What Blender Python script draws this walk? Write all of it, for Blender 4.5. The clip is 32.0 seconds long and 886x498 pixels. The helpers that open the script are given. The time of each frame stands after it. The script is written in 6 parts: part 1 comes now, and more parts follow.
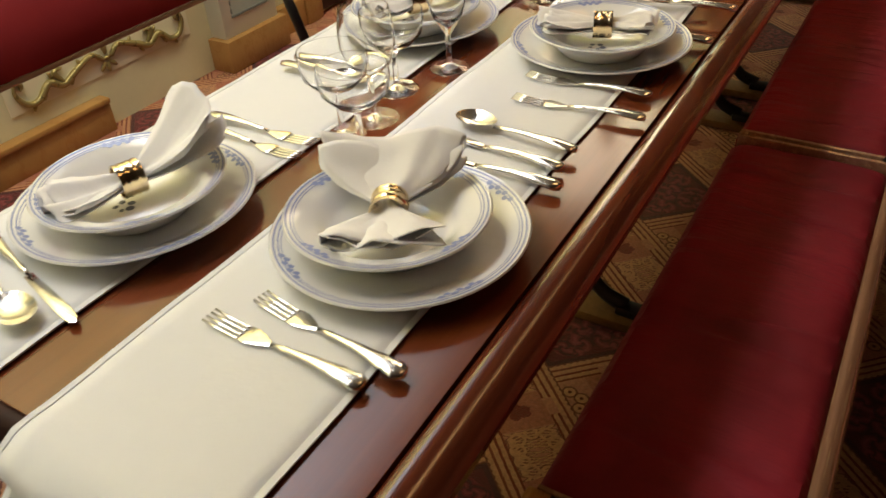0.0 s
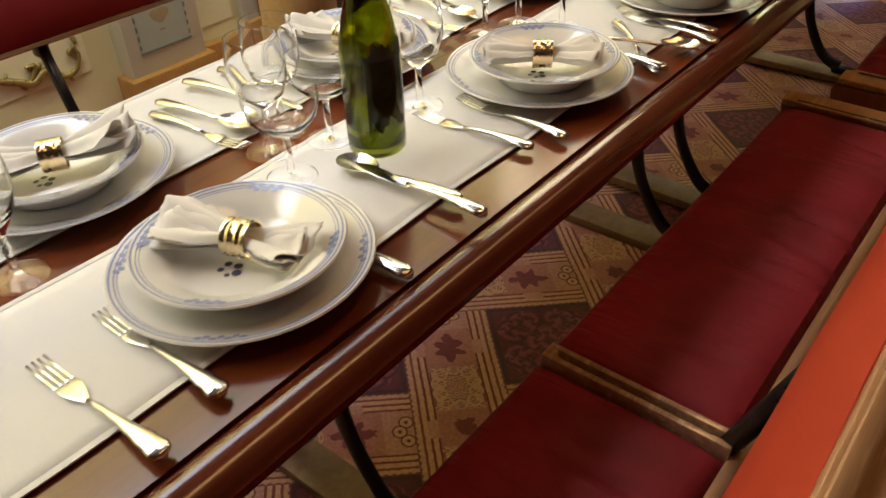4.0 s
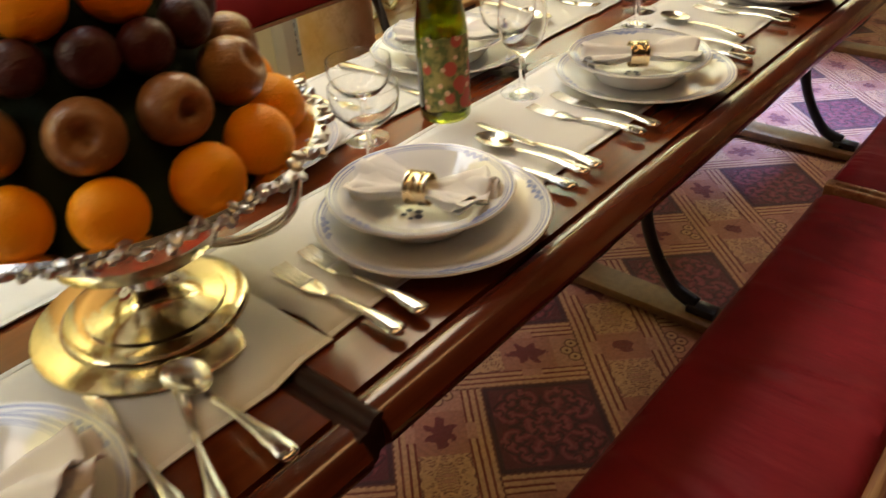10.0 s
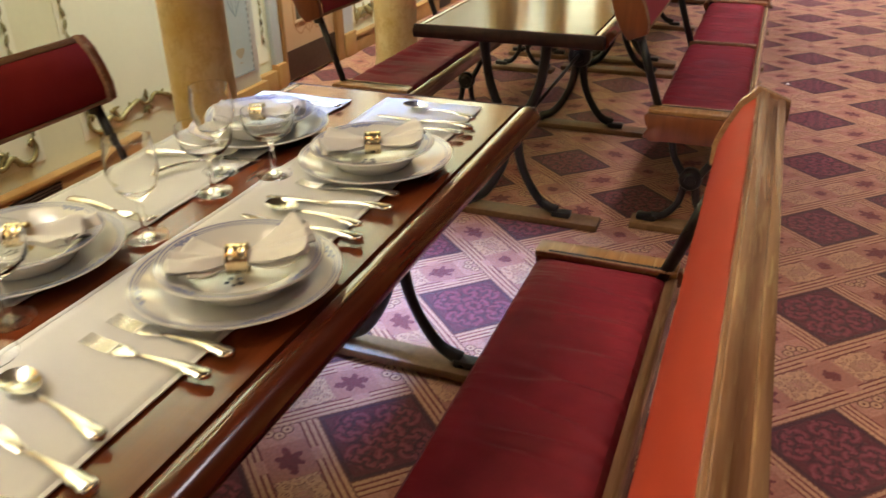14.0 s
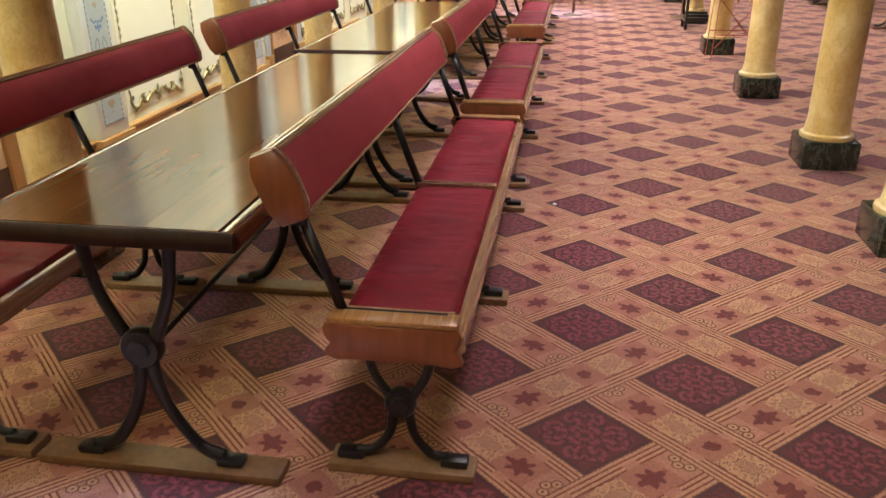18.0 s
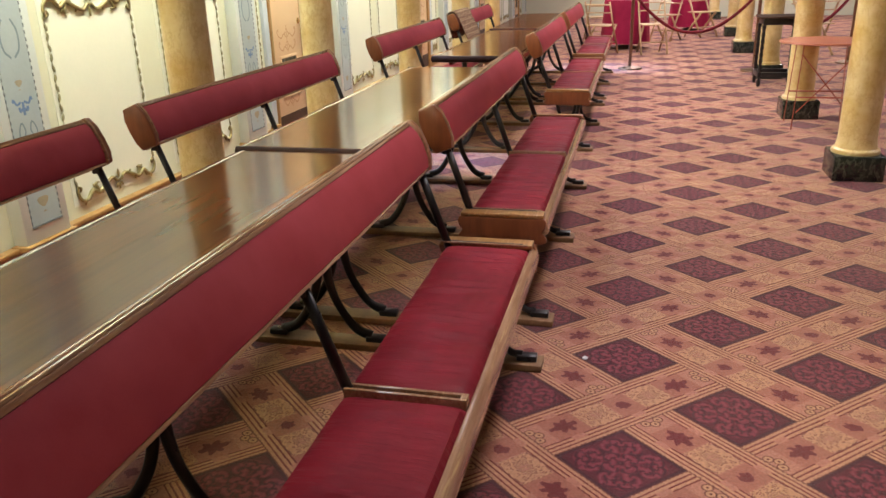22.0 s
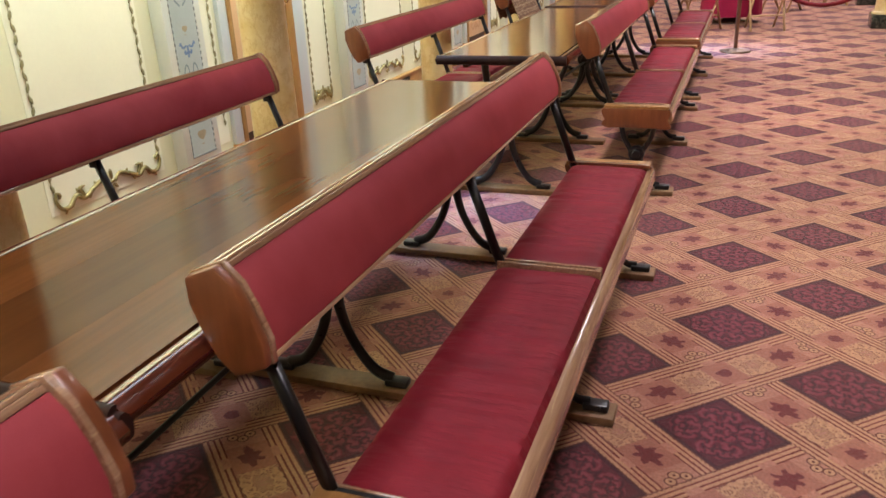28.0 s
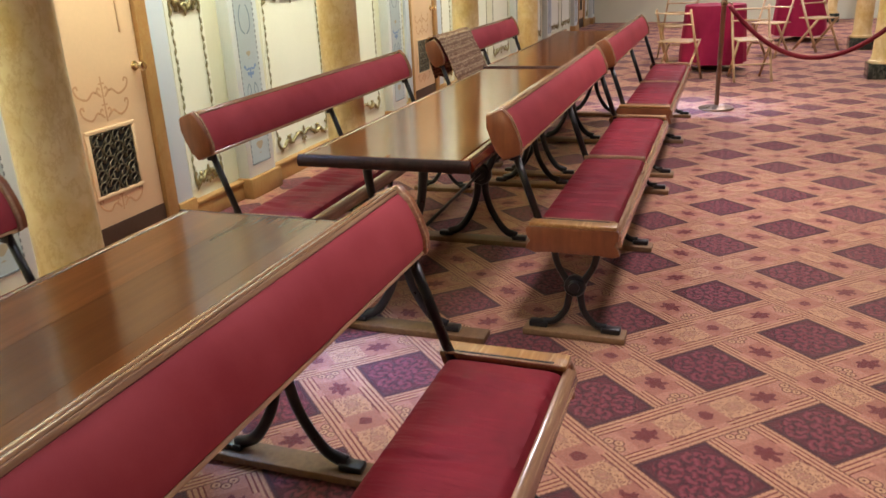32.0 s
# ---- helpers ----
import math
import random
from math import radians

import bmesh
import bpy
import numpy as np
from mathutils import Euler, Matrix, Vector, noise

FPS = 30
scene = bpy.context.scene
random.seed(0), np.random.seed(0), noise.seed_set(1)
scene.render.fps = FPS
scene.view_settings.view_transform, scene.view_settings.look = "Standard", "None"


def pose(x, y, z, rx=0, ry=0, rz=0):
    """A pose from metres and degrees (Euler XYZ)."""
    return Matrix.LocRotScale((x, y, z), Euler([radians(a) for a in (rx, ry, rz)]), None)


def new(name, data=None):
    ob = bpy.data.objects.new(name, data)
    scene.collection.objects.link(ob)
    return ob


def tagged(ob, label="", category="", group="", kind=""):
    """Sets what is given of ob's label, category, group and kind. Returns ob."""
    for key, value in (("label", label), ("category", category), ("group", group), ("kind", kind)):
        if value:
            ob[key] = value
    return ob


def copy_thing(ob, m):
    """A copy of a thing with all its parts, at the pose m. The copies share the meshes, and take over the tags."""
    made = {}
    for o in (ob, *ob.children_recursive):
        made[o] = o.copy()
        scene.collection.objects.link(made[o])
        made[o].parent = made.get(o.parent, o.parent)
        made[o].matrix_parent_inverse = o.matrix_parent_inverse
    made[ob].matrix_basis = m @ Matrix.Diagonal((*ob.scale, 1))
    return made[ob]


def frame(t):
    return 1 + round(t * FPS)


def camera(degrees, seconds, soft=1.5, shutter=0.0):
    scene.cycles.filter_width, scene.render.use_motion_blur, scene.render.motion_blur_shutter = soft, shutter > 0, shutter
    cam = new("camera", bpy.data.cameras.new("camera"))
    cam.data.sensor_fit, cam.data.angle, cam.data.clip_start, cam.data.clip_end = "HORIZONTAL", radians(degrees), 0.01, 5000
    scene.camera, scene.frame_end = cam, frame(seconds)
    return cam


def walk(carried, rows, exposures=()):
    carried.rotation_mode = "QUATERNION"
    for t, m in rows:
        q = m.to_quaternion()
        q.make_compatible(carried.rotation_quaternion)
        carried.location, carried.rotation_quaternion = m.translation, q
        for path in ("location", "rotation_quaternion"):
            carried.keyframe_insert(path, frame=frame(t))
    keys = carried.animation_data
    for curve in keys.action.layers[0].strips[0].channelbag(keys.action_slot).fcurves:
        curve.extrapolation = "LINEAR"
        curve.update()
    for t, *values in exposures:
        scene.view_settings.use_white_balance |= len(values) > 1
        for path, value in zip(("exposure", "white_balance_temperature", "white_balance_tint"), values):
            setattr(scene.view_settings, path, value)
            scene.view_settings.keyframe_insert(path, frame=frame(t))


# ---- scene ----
cam = camera(59.2, 32.0, 1.5, 0.4)
# seconds, place in metres, turn in degrees
PATH = [
    (0, 0.223508, 0.0744993, 1.30181, 53.3915, 2.86457, 30.3539),
    (0.5, 0.26156, 0.17429, 1.29926, 52.851, 2.91052, 30.9115),
    (1, 0.292187, 0.280057, 1.3067, 52.6779, 2.44118, 31.5513),
    (1.5, 0.315442, 0.367294, 1.31064, 52.4818, 2.72829, 31.6382),
    (2, 0.351139, 0.477424, 1.30367, 52.3191, 2.97736, 32.2925),
    (2.5, 0.391346, 0.586959, 1.30722, 52.3829, 1.93002, 34.8867),
    (4.5, 0.4176, 1.0042, 1.3188, 53.132, 2.194, 39.266),
    (5, 0.4114, 1.0937, 1.3195, 53.226, 2.462, 39.889),
    (5.5, 0.4083, 1.1992, 1.3136, 53.355, 2.538, 40.853),
    (6, 0.412, 1.325, 1.313, 53.545, 2.429, 42.963),
    (6.5, 0.4116, 1.4479, 1.3182, 53.603, 2.518, 43.945),
    (7, 0.4011, 1.5818, 1.3091, 53.735, 2.631, 43.968),
    (7.5, 0.3838, 1.7298, 1.2937, 54.113, 2.954, 43.775),
    (8, 0.3753, 1.861, 1.3056, 54.351, 3.258, 43.566),
    (8.5, 0.3788, 1.9826, 1.3053, 54.671, 3.198, 43.136),
    (9, 0.3892, 2.1261, 1.3001, 55.231, 2.87, 42.624),
    (9.5, 0.4018, 2.2594, 1.3116, 55.72, 2.692, 42.203),
    (10, 0.3962, 2.3897, 1.3038, 56.258, 3.31, 40.079),
    (10.5, 0.3863, 2.5178, 1.3108, 57.858, 3.736, 36.016),
    (11, 0.371, 2.6423, 1.3227, 58.915, 3.589, 31.738),
    (11.5, 0.3634, 2.7591, 1.3249, 58.874, 3.158, 29.495),
    (12, 0.3732, 2.8821, 1.3305, 59.296, 2.662, 28.471),
    (12.5, 0.3989, 3.0277, 1.3381, 60.887, 1.901, 27.374),
    (13, 0.4217, 3.1548, 1.3407, 61.295, 1.296, 26.365),
    (13.5, 0.439, 3.2699, 1.3435, 61.555, 1.362, 24.968),
    (14, 0.4619, 3.4002, 1.3509, 61.982, 1.031, 21.856),
    (14.5, 0.4767, 3.5325, 1.3773, 62.564, 1.096, 18.154),
    (15, 0.5067, 3.6527, 1.3952, 63.054, 1.62, 15.164),
    (15.5, 0.5507, 3.7853, 1.3953, 63.646, 1.369, 13.817),
    (17.5, 0.6847, 4.3676, 1.3778, 66.562, 0.417, 9.472),
    (18, 0.6949, 4.5057, 1.3901, 66.862, 0.515, 9.152),
    (18.5, 0.7199, 4.6615, 1.3799, 68.138, 0.357, 9.06),
    (19, 0.7461, 4.8178, 1.3777, 70.492, 0.843, 10.831),
    (19.5, 0.7556, 4.9638, 1.3726, 70.573, 1.074, 11.892),
    (20, 0.7401, 5.1262, 1.3603, 70.622, 0.87, 11.894),
    (20.5, 0.7289, 5.2789, 1.3799, 70.68, 0.957, 11.899),
    (21, 0.7288, 5.4257, 1.3746, 70.449, 1.107, 11.817),
    (21.5, 0.7475, 5.5757, 1.3823, 70.208, 1.26, 12.266),
    (22, 0.7779, 5.723, 1.4019, 69.984, 1.594, 13.538),
    (22.5, 0.7967, 5.8795, 1.3954, 69.712, 1.89, 14.174),
    (23, 0.7944, 6.0689, 1.3741, 69.613, 2.16, 14.378),
    (23.5, 0.7925, 6.2435, 1.3808, 69.452, 2.279, 14.34),
    (24, 0.7939, 6.4242, 1.3664, 69.215, 2.341, 14.52),
    (24.5, 0.7992, 6.6002, 1.3516, 69.086, 2.159, 14.855),
    (25, 0.8072, 6.7616, 1.3618, 68.728, 2.061, 15.423),
    (25.5, 0.8018, 6.941, 1.3436, 68.413, 1.938, 15.488),
    (27.5, 0.7456, 7.5629, 1.3595, 67.76, 2.071, 18.08),
    (28, 0.7511, 7.7248, 1.3613, 67.706, 2.589, 20.238),
    (28.5, 0.7519, 7.8964, 1.3542, 67.62, 2.571, 20.407),
    (29, 0.7521, 8.0767, 1.3679, 67.553, 2.715, 20.241),
    (29.5, 0.7684, 8.2514, 1.3897, 67.302, 3.147, 20.169),
    (30, 0.7889, 8.4187, 1.3955, 67.178, 3.307, 20.198),
    (30.5, 0.81, 8.5826, 1.4152, 67.195, 2.989, 20.357),
    (31, 0.8169, 8.7479, 1.4231, 67.409, 2.755, 20.275),
    (31.5, 0.7995, 8.9165, 1.417, 68.454, 2.542, 20.146),
    (32, 0.7767, 9.0558, 1.4148, 69.781, 2.503, 19.588),
]
walk(cam, [(t, pose(x, y, z, rx, ry, rz)) for t, x, y, z, rx, ry, rz in PATH], [(0.0, 0.08), (2.0, 0.12), (9.0, 0.18), (13.0, 0.16), (15.0, 0.16), (18.0, 0.30), (20.0, 0.18), (24.0, 0.02), (28.0, 0.0), (30.0, -0.05), (32.0, -0.22)])

# ---- plan, metres: x across the hall, y along it; the tables' aisle edge is x = 0 ----
WALL_X = -2.22
EAST_X = 8.6
SOUTH_Y, NORTH_Y = -3.2, 27.0
CEIL = 3.3
TABLE_W, TABLE_L, TABLE_Z = 0.715, 2.42, 0.755
TABLES = [("a", 0.29), ("b", 2.738), ("c", 6.0), ("d", 8.43), ("e", 11.60), ("f", 14.03)]
BENCH_X = 0.30

# ---- world and light ----
world = bpy.data.worlds.new("world")
scene.world = world
world.use_nodes = True
world.node_tree.nodes["Background"].inputs[0].default_value = (0.30, 0.26, 0.20, 1)
world.node_tree.nodes["Background"].inputs[1].default_value = 0.01


def area_lamp(name, x, y, z, sx, sy, watts, colour, rx=0, ry=0):
    lamp = bpy.data.lights.new(name, "AREA")
    lamp.shape, lamp.size, lamp.size_y, lamp.energy, lamp.color = "RECTANGLE", sx, sy, watts, colour
    ob = new(name, lamp)
    ob.matrix_world = pose(x, y, z, rx, ry, 0)
    return ob


AMBER = (1.0, 0.56, 0.22)
SOFT = (1.0, 0.86, 0.74)
WARM, COOL, WASH = (1.0, 0.92, 0.98), (0.27, 0.47, 1.0), (1.0, 1.0, 0.82)


def bulb(name, x, y, z, watts, colour, radius=0.4):
    lamp = bpy.data.lights.new(name, "POINT")
    lamp.energy, lamp.color, lamp.shadow_soft_size = watts, colour, radius
    new(name, lamp).location = (x, y, z)


# unseen cool strip lights added over the tables
area_lamp("skylight", -1.35, 0.7, 2.6, 0.50, 6.2, 21, (0.86, 0.92, 1.0), 0, -16).data.spread = math.radians(92)
area_lamp("skylight", -1.05, 13.0, 3.15, 0.40, 10.0, 56, (0.74, 0.84, 1.0), 0, -14).data.spread = math.radians(110)
# unseen narrow blue lights added for the blue patches between the table pairs
for y, watts, lean, spread in ((5.38, 12, -27, 27), (11.2, 8.5, -26, 21), (16.9, 15, -37, 28)):
    lamp = area_lamp("blue_transom_light", WALL_X + 0.35, y, 2.9, 0.3, 0.4, watts, COOL, 0, lean)
    lamp.data.spread = math.radians(spread)
# unseen strip lights added to wash the panelled wall
area_lamp("cove_light", -1.45, 1.1, 3.12, 0.25, 8.4, 155, (1.0, 0.84, 0.40), 0, 60).data.spread = math.radians(125)
area_lamp("cove_light", -1.35, 12.6, 3.10, 0.25, 14.2, 540, WASH, 0, 52).data.spread = math.radians(118)
# warm fill lights of the hall, added out of view without fittings
bulb("hanging_lamp", -1.2, 0.6, 2.4, 31, SOFT)
bulb("hanging_lamp", -1.2, 3.9, 2.4, 38, (1.0, 0.82, 0.58))
for y, near, far, spread in ((5.3, 5, 19, 54), (7.9, 13, 18, 64), (10.8, 18, 23, 84), (13.8, 37, 38, 100), (17.2, 43, 40, 105), (20.8, 44, 44, 110), (24.4, 80, 90, 120)):
    area_lamp("hanging_lamp", 0.9, y, 2.9, 0.4, 0.4, 1.3 * near, WARM).data.spread = math.radians(spread + 32)
    area_lamp("hanging_lamp", 4.4, y, 2.9, 0.4, 0.4, far, WARM).data.spread = math.radians(spread + 32)
# amber lamps of the south end, over the benches
area_lamp("amber_lamp", 0.4, 2.7, 3.1, 0.25, 3.8, 7.5, AMBER).data.spread = math.radians(110)


# ---- materials ----
class Graph:
    """Small helper to write node trees as expressions."""

    def __init__(self, name):
        self.mat = bpy.data.materials.new(name)
        self.mat.use_nodes = True
        self.nt = self.mat.node_tree
        self.bsdf = self.nt.nodes["Principled BSDF"]
        self.out = self.nt.nodes["Material Output"]
        self._obj = None

    def put(self, socket, value):
        if hasattr(value, "is_output"):
            self.nt.links.new(value, socket)
        elif isinstance(value, (tuple, list)) and len(value) == 3 and socket.type == "RGBA":
            socket.default_value = (*value, 1)
        else:
            socket.default_value = value

    def node(self, kind, ins=(), **props):
        n = self.nt.nodes.new(kind)
        for key, value in props.items():
            if key == "operation":
                n.operation = value
            elif key == "data_type":
                n.data_type = value
            elif key == "blend_type":
                n.blend_type = value
            elif key == "feature":
                n.feature = value
            elif key == "wave_type":
                n.wave_type = value
            elif key == "bands_direction":
                n.bands_direction = value
        for key, value in dict(ins).items():
            self.put(n.inputs[key], value)
        return n

    def m(self, op, a, b=0.0, c=0.0):
        return self.node("ShaderNodeMath", {0: a, 1: b, 2: c}, operation=op).outputs[0]

    def coord(self, kind="Object"):
        return self.node("ShaderNodeTexCoord").outputs[kind]

    def place(self):
        return self.node("ShaderNodeNewGeometry").outputs["Position"]

    def scaled(self, vec, s):
        return self.node("ShaderNodeVectorMath", {0: vec, 1: s}, operation="MULTIPLY").outputs[0]

    def noise(self, vec, scale, detail=3.0, rough=0.55):
        return self.node("ShaderNodeTexNoise", {"Vector": vec, "Scale": scale, "Detail": detail, "Roughness": rough}).outputs["Fac"]

    def mix(self, fac, a, b, blend="MIX"):
        n = self.node("ShaderNodeMix", data_type="RGBA", blend_type=blend)
        self.put(n.inputs[0], fac)
        self.put(n.inputs[6], a)
        self.put(n.inputs[7], b)
        return n.outputs[2]

    def ramp(self, value, lo, hi, a=0.0, b=1.0):
        return self.node("ShaderNodeMapRange", {0: value, 1: lo, 2: hi, 3: a, 4: b}).outputs[0]

    def bump(self, height, strength=0.3, distance=0.01, normal=None):
        ins = {"Height": height, "Strength": strength, "Distance": distance}
        n = self.node("ShaderNodeBump", ins)
        if normal is not None:
            self.put(n.inputs["Normal"], normal)
        return n.outputs[0]

    def finish(self, colour=None, rough=None, metal=None, normal=None, **more):
        for key, value in (("Base Color", colour), ("Roughness", rough), ("Metallic", metal), ("Normal", normal)):
            if value is not None:
                self.put(self.bsdf.inputs[key], value)
        for key, value in more.items():
            self.put(self.bsdf.inputs[key.replace("_", " ")], value)
        return self.mat


def wood(name, dark, light, rough=0.3, grain=(60, 3, 60), coat=0.3, worn=0.0, bump=0.15, clouds=1.0, tints=0.0, gloss=0.5):
    g = Graph(name)
    p = g.place()
    fine = g.noise(g.scaled(p, grain), 1.0, 5.0, 0.6)
    broad = g.noise(g.scaled(p, (9, 1.2, 9)), 1.0, 3.0)
    f = g.m("ADD", g.m("MULTIPLY", fine, 0.6), g.m("MULTIPLY", broad, 0.5 * clouds))
    col = g.mix(g.ramp(f, 0.3, 0.75), dark, light)
    if tints:
        # boards of one top differ a little in tone
        rnd = g.node("ShaderNodeObjectInfo").outputs["Random"]
        col = g.mix(g.ramp(rnd, 0.0, 1.0, 0.0, tints), col, tuple(0.45 * c for c in dark))
        streak = g.ramp(g.noise(g.scaled(p, (26, 0.7, 26)), 1.0, 4.0), 0.50, 0.70, 0.0, 0.15)
        col = g.mix(streak, col, dark)
    if worn:
        # pale streaks: rubbed wear, with shiny highlights also put into the colour
        spots = g.ramp(g.noise(g.scaled(p, (110, 7, 110)), 1.0, 4.0), 0.56, 0.66)
        col = g.mix(g.m("MULTIPLY", spots, worn), col, (0.62, 0.42, 0.21))
    r = g.ramp(g.noise(p, 14, 3.0), 0.3, 0.7, rough * 0.95, rough * 1.08)
    return g.finish(col, r, 0.0, g.bump(fine, bump, 0.002), Coat_Weight=coat, Coat_Roughness=0.12, Specular_IOR_Level=gloss)


def velvet(name, dark, light, sheen=0.12, crease=0.0, gloss=0.12):
    g = Graph(name)
    p = g.place()
    n1 = g.noise(g.scaled(p, (3.4, 1.8, 3.4)), 1.0, 3.0)
    rub = g.noise(g.scaled(p, (7, 9, 7)), 1.0, 4.0, 0.6)
    n2 = g.noise(p, 320, 2.0)
    col = g.mix(g.ramp(g.m("ADD", g.m("MULTIPLY", n1, 0.65), g.m("MULTIPLY", rub, 0.35)), 0.34, 0.66), dark, light)
    col = g.mix(g.m("MULTIPLY", n2, 0.25), col, light)
    relief = g.bump(n2, 0.12, 0.002)
    if crease:
        # fine pulls across the pad, strongest in patches
        pulls = g.m("MULTIPLY", g.noise(g.scaled(p, (4, 20, 4)), 1.0, 4.0), g.ramp(n1, 0.4, 0.62))
        relief = g.bump(pulls, crease, 0.02, relief)
    return g.finish(col, g.ramp(rub, 0.3, 0.7, 0.70 - gloss, 0.78 - gloss), 0.0, relief, Sheen_Weight=sheen, Sheen_Roughness=0.4, Sheen_Tint=(0.8, 0.10, 0.16, 1), Specular_IOR_Level=gloss)


def paint(name, colour, rough=0.5, spread=0.06, bump=0.05, metal=0.0, coat=0.0):
    g = Graph(name)
    p = g.place()
    n = g.noise(p, 2.3, 4.0)
    n2 = g.noise(p, 45, 3.0)
    low = tuple(max(0.0, c * (1 - 2.2 * spread)) for c in colour)
    col = g.mix(g.ramp(g.m("ADD", g.m("MULTIPLY", n, 0.7), g.m("MULTIPLY", n2, 0.3)), 0.3, 0.7), low, colour)
    return g.finish(col, g.ramp(n2, 0.3, 0.7, rough * 0.85, rough * 1.15), metal, g.bump(n2, bump, 0.003), Coat_Weight=coat)


def marbled(name, a, b, vein, rough=0.35, scale=3.0, veins=0.45):
    g = Graph(name)
    p = g.place()
    warp = g.noise(p, scale, 5.0, 0.65)
    v = g.noise(g.scaled(p, (1.0, 1.0, 0.55)), scale * 2.2, 6.0, 0.7)
    col = g.mix(g.ramp(warp, 0.32, 0.68), a, b)
    line = g.ramp(g.m("ABSOLUTE", g.m("SUBTRACT", v, 0.5)), 0.0, 0.035, 1.0, 0.0)
    col = g.mix(g.m("MULTIPLY", line, veins), col, vein)
    return g.finish(col, rough, 0.0, None, Coat_Weight=0.25, Coat_Roughness=0.2)


def metal(name, colour, rough=0.18, wear=0.15):
    g = Graph(name)
    p = g.place()
    n = g.noise(p, 160, 3.0)
    n2 = g.noise(p, 24, 3.0)
    col = g.mix(g.ramp(n2, 0.3, 0.7), tuple(c * (1 - wear) for c in colour), colour)
    return g.finish(col, g.ramp(n2, 0.3, 0.7, rough * 0.7, rough * 1.5), 1.0, g.bump(n, 0.12, 0.002))


def carpet():
    g = Graph("woven_carpet")
    p = g.place()
    sep = g.node("ShaderNodeSeparateXYZ", {0: p})
    wob = g.m("MULTIPLY", g.m("SUBTRACT", g.noise(p, 2.0, 2.0), 0.5), 0.02)
    x, y = g.m("ADD", sep.outputs[0], wob), sep.outputs[1]
    u = g.m("DIVIDE", g.m("SUBTRACT", x, LAT_X), LAT_A)
    v = g.m("DIVIDE", g.m("SUBTRACT", y, LAT_Y), LAT_P / 2)
    a = g.m("MULTIPLY", g.m("ADD", u, v), 0.5)
    b = g.m("MULTIPLY", g.m("SUBTRACT", v, u), 0.5)

    def cell(s):
        return g.m("SUBTRACT", g.m("FRACT", g.m("ADD", s, 0.5)), 0.5)

    def stripe(s, at, w):
        return g.m("LESS_THAN", g.m("ABSOLUTE", g.m("SUBTRACT", s, at)), w)

    ca, cb = cell(a), cell(b)
    aa, ab = g.m("ABSOLUTE", ca), g.m("ABSOLUTE", cb)
    big = g.m("MAXIMUM", aa, ab)
    h = 0.268
    # the bands are woven: at each crossing one of the two runs over the other
    parity = g.m("FLOORED_MODULO", g.m("ADD", g.m("FLOOR", a), g.m("FLOOR", b)), 2.0)
    crossing = g.m("MULTIPLY", g.m("GREATER_THAN", aa, h), g.m("GREATER_THAN", ab, h))

    def pick(f, p0, p1):
        return g.m("ADD", g.m("MULTIPLY", p0, g.m("SUBTRACT", 1.0, f)), g.m("MULTIPLY", p1, f))

    in_b = pick(crossing, g.m("GREATER_THAN", ab, h), g.m("SUBTRACT", 1.0, parity))
    over = pick(in_b, parity, g.m("SUBTRACT", 1.0, parity))
    side = pick(in_b, aa, ab)
    small = pick(in_b, ab, aa)
    diamond = g.m("LESS_THAN", big, h)
    rim = g.m("MULTIPLY", diamond, g.m("GREATER_THAN", big, h - 0.024))
    # ornament of the dark diamonds: curling leaf scrolls
    fold = g.node("ShaderNodeCombineXYZ", {0: aa, 1: ab, 2: 0.0}).outputs[0]
    warp = g.noise(g.scaled(fold, (9.0, 9.0, 9.0)), 1.0, 2.0, 0.5)
    inner = g.m("LESS_THAN", big, h - 0.030)
    hi, lo = big, g.m("MINIMUM", aa, ab)
    leaf, vein, edge = 0.0, 0.0, 0.0
    for cu, cv, rr, twist in ((0.060, 0.022, 0.058, 85.0), (0.150, 0.050, 0.066, -90.0), (0.165, 0.145, 0.060, 95.0), (0.215, 0.105, 0.034, -120.0)):
        du, dv = g.m("SUBTRACT", hi, cu), g.m("SUBTRACT", lo, cv)
        dist = g.m("ADD", g.m("SQRT", g.m("ADD", g.m("MULTIPLY", du, du), g.m("MULTIPLY", dv, dv))), g.m("MULTIPLY", g.m("SUBTRACT", warp, 0.5), 0.075))
        curl = g.m("SINE", g.m("ADD", g.m("MULTIPLY", g.m("ARCTAN2", dv, du), 2.0), g.m("MULTIPLY", dist, twist)))
        near = g.m("LESS_THAN", dist, rr)
        leaf = g.m("MAXIMUM", leaf, g.m("MULTIPLY", near, g.ramp(curl, -0.5, 0.3)))
        vein = g.m("MAXIMUM", vein, g.m("MULTIPLY", near, g.ramp(curl, 0.70, 0.92)))
        edge = g.m("MAXIMUM", edge, g.m("MULTIPLY", near, g.ramp(curl, -0.62, -0.88)))
    fuzz = g.noise(p, 260, 2.0)
    tuft = g.noise(p, 110, 2.0)
    blotch = g.noise(p, 9, 3.0)
    dark = g.mix(blotch, (0.088, 0.010, 0.018), (0.138, 0.014, 0.026))
    dia = g.mix(g.m("MULTIPLY", g.m("MULTIPLY", leaf, inner), 0.85), dark, (0.215, 0.025, 0.042))
    dia = g.mix(g.m("MULTIPLY", g.m("MULTIPLY", vein, inner), 0.62), dia, (0.32, 0.072, 0.085))
    dia = g.mix(g.m("MULTIPLY", g.m("MULTIPLY", edge, inner), 0.7), dia, (0.030, 0.005, 0.012))
    dia = g.mix(g.m("MULTIPLY", rim, 0.9), dia, (0.052, 0.010, 0.018))
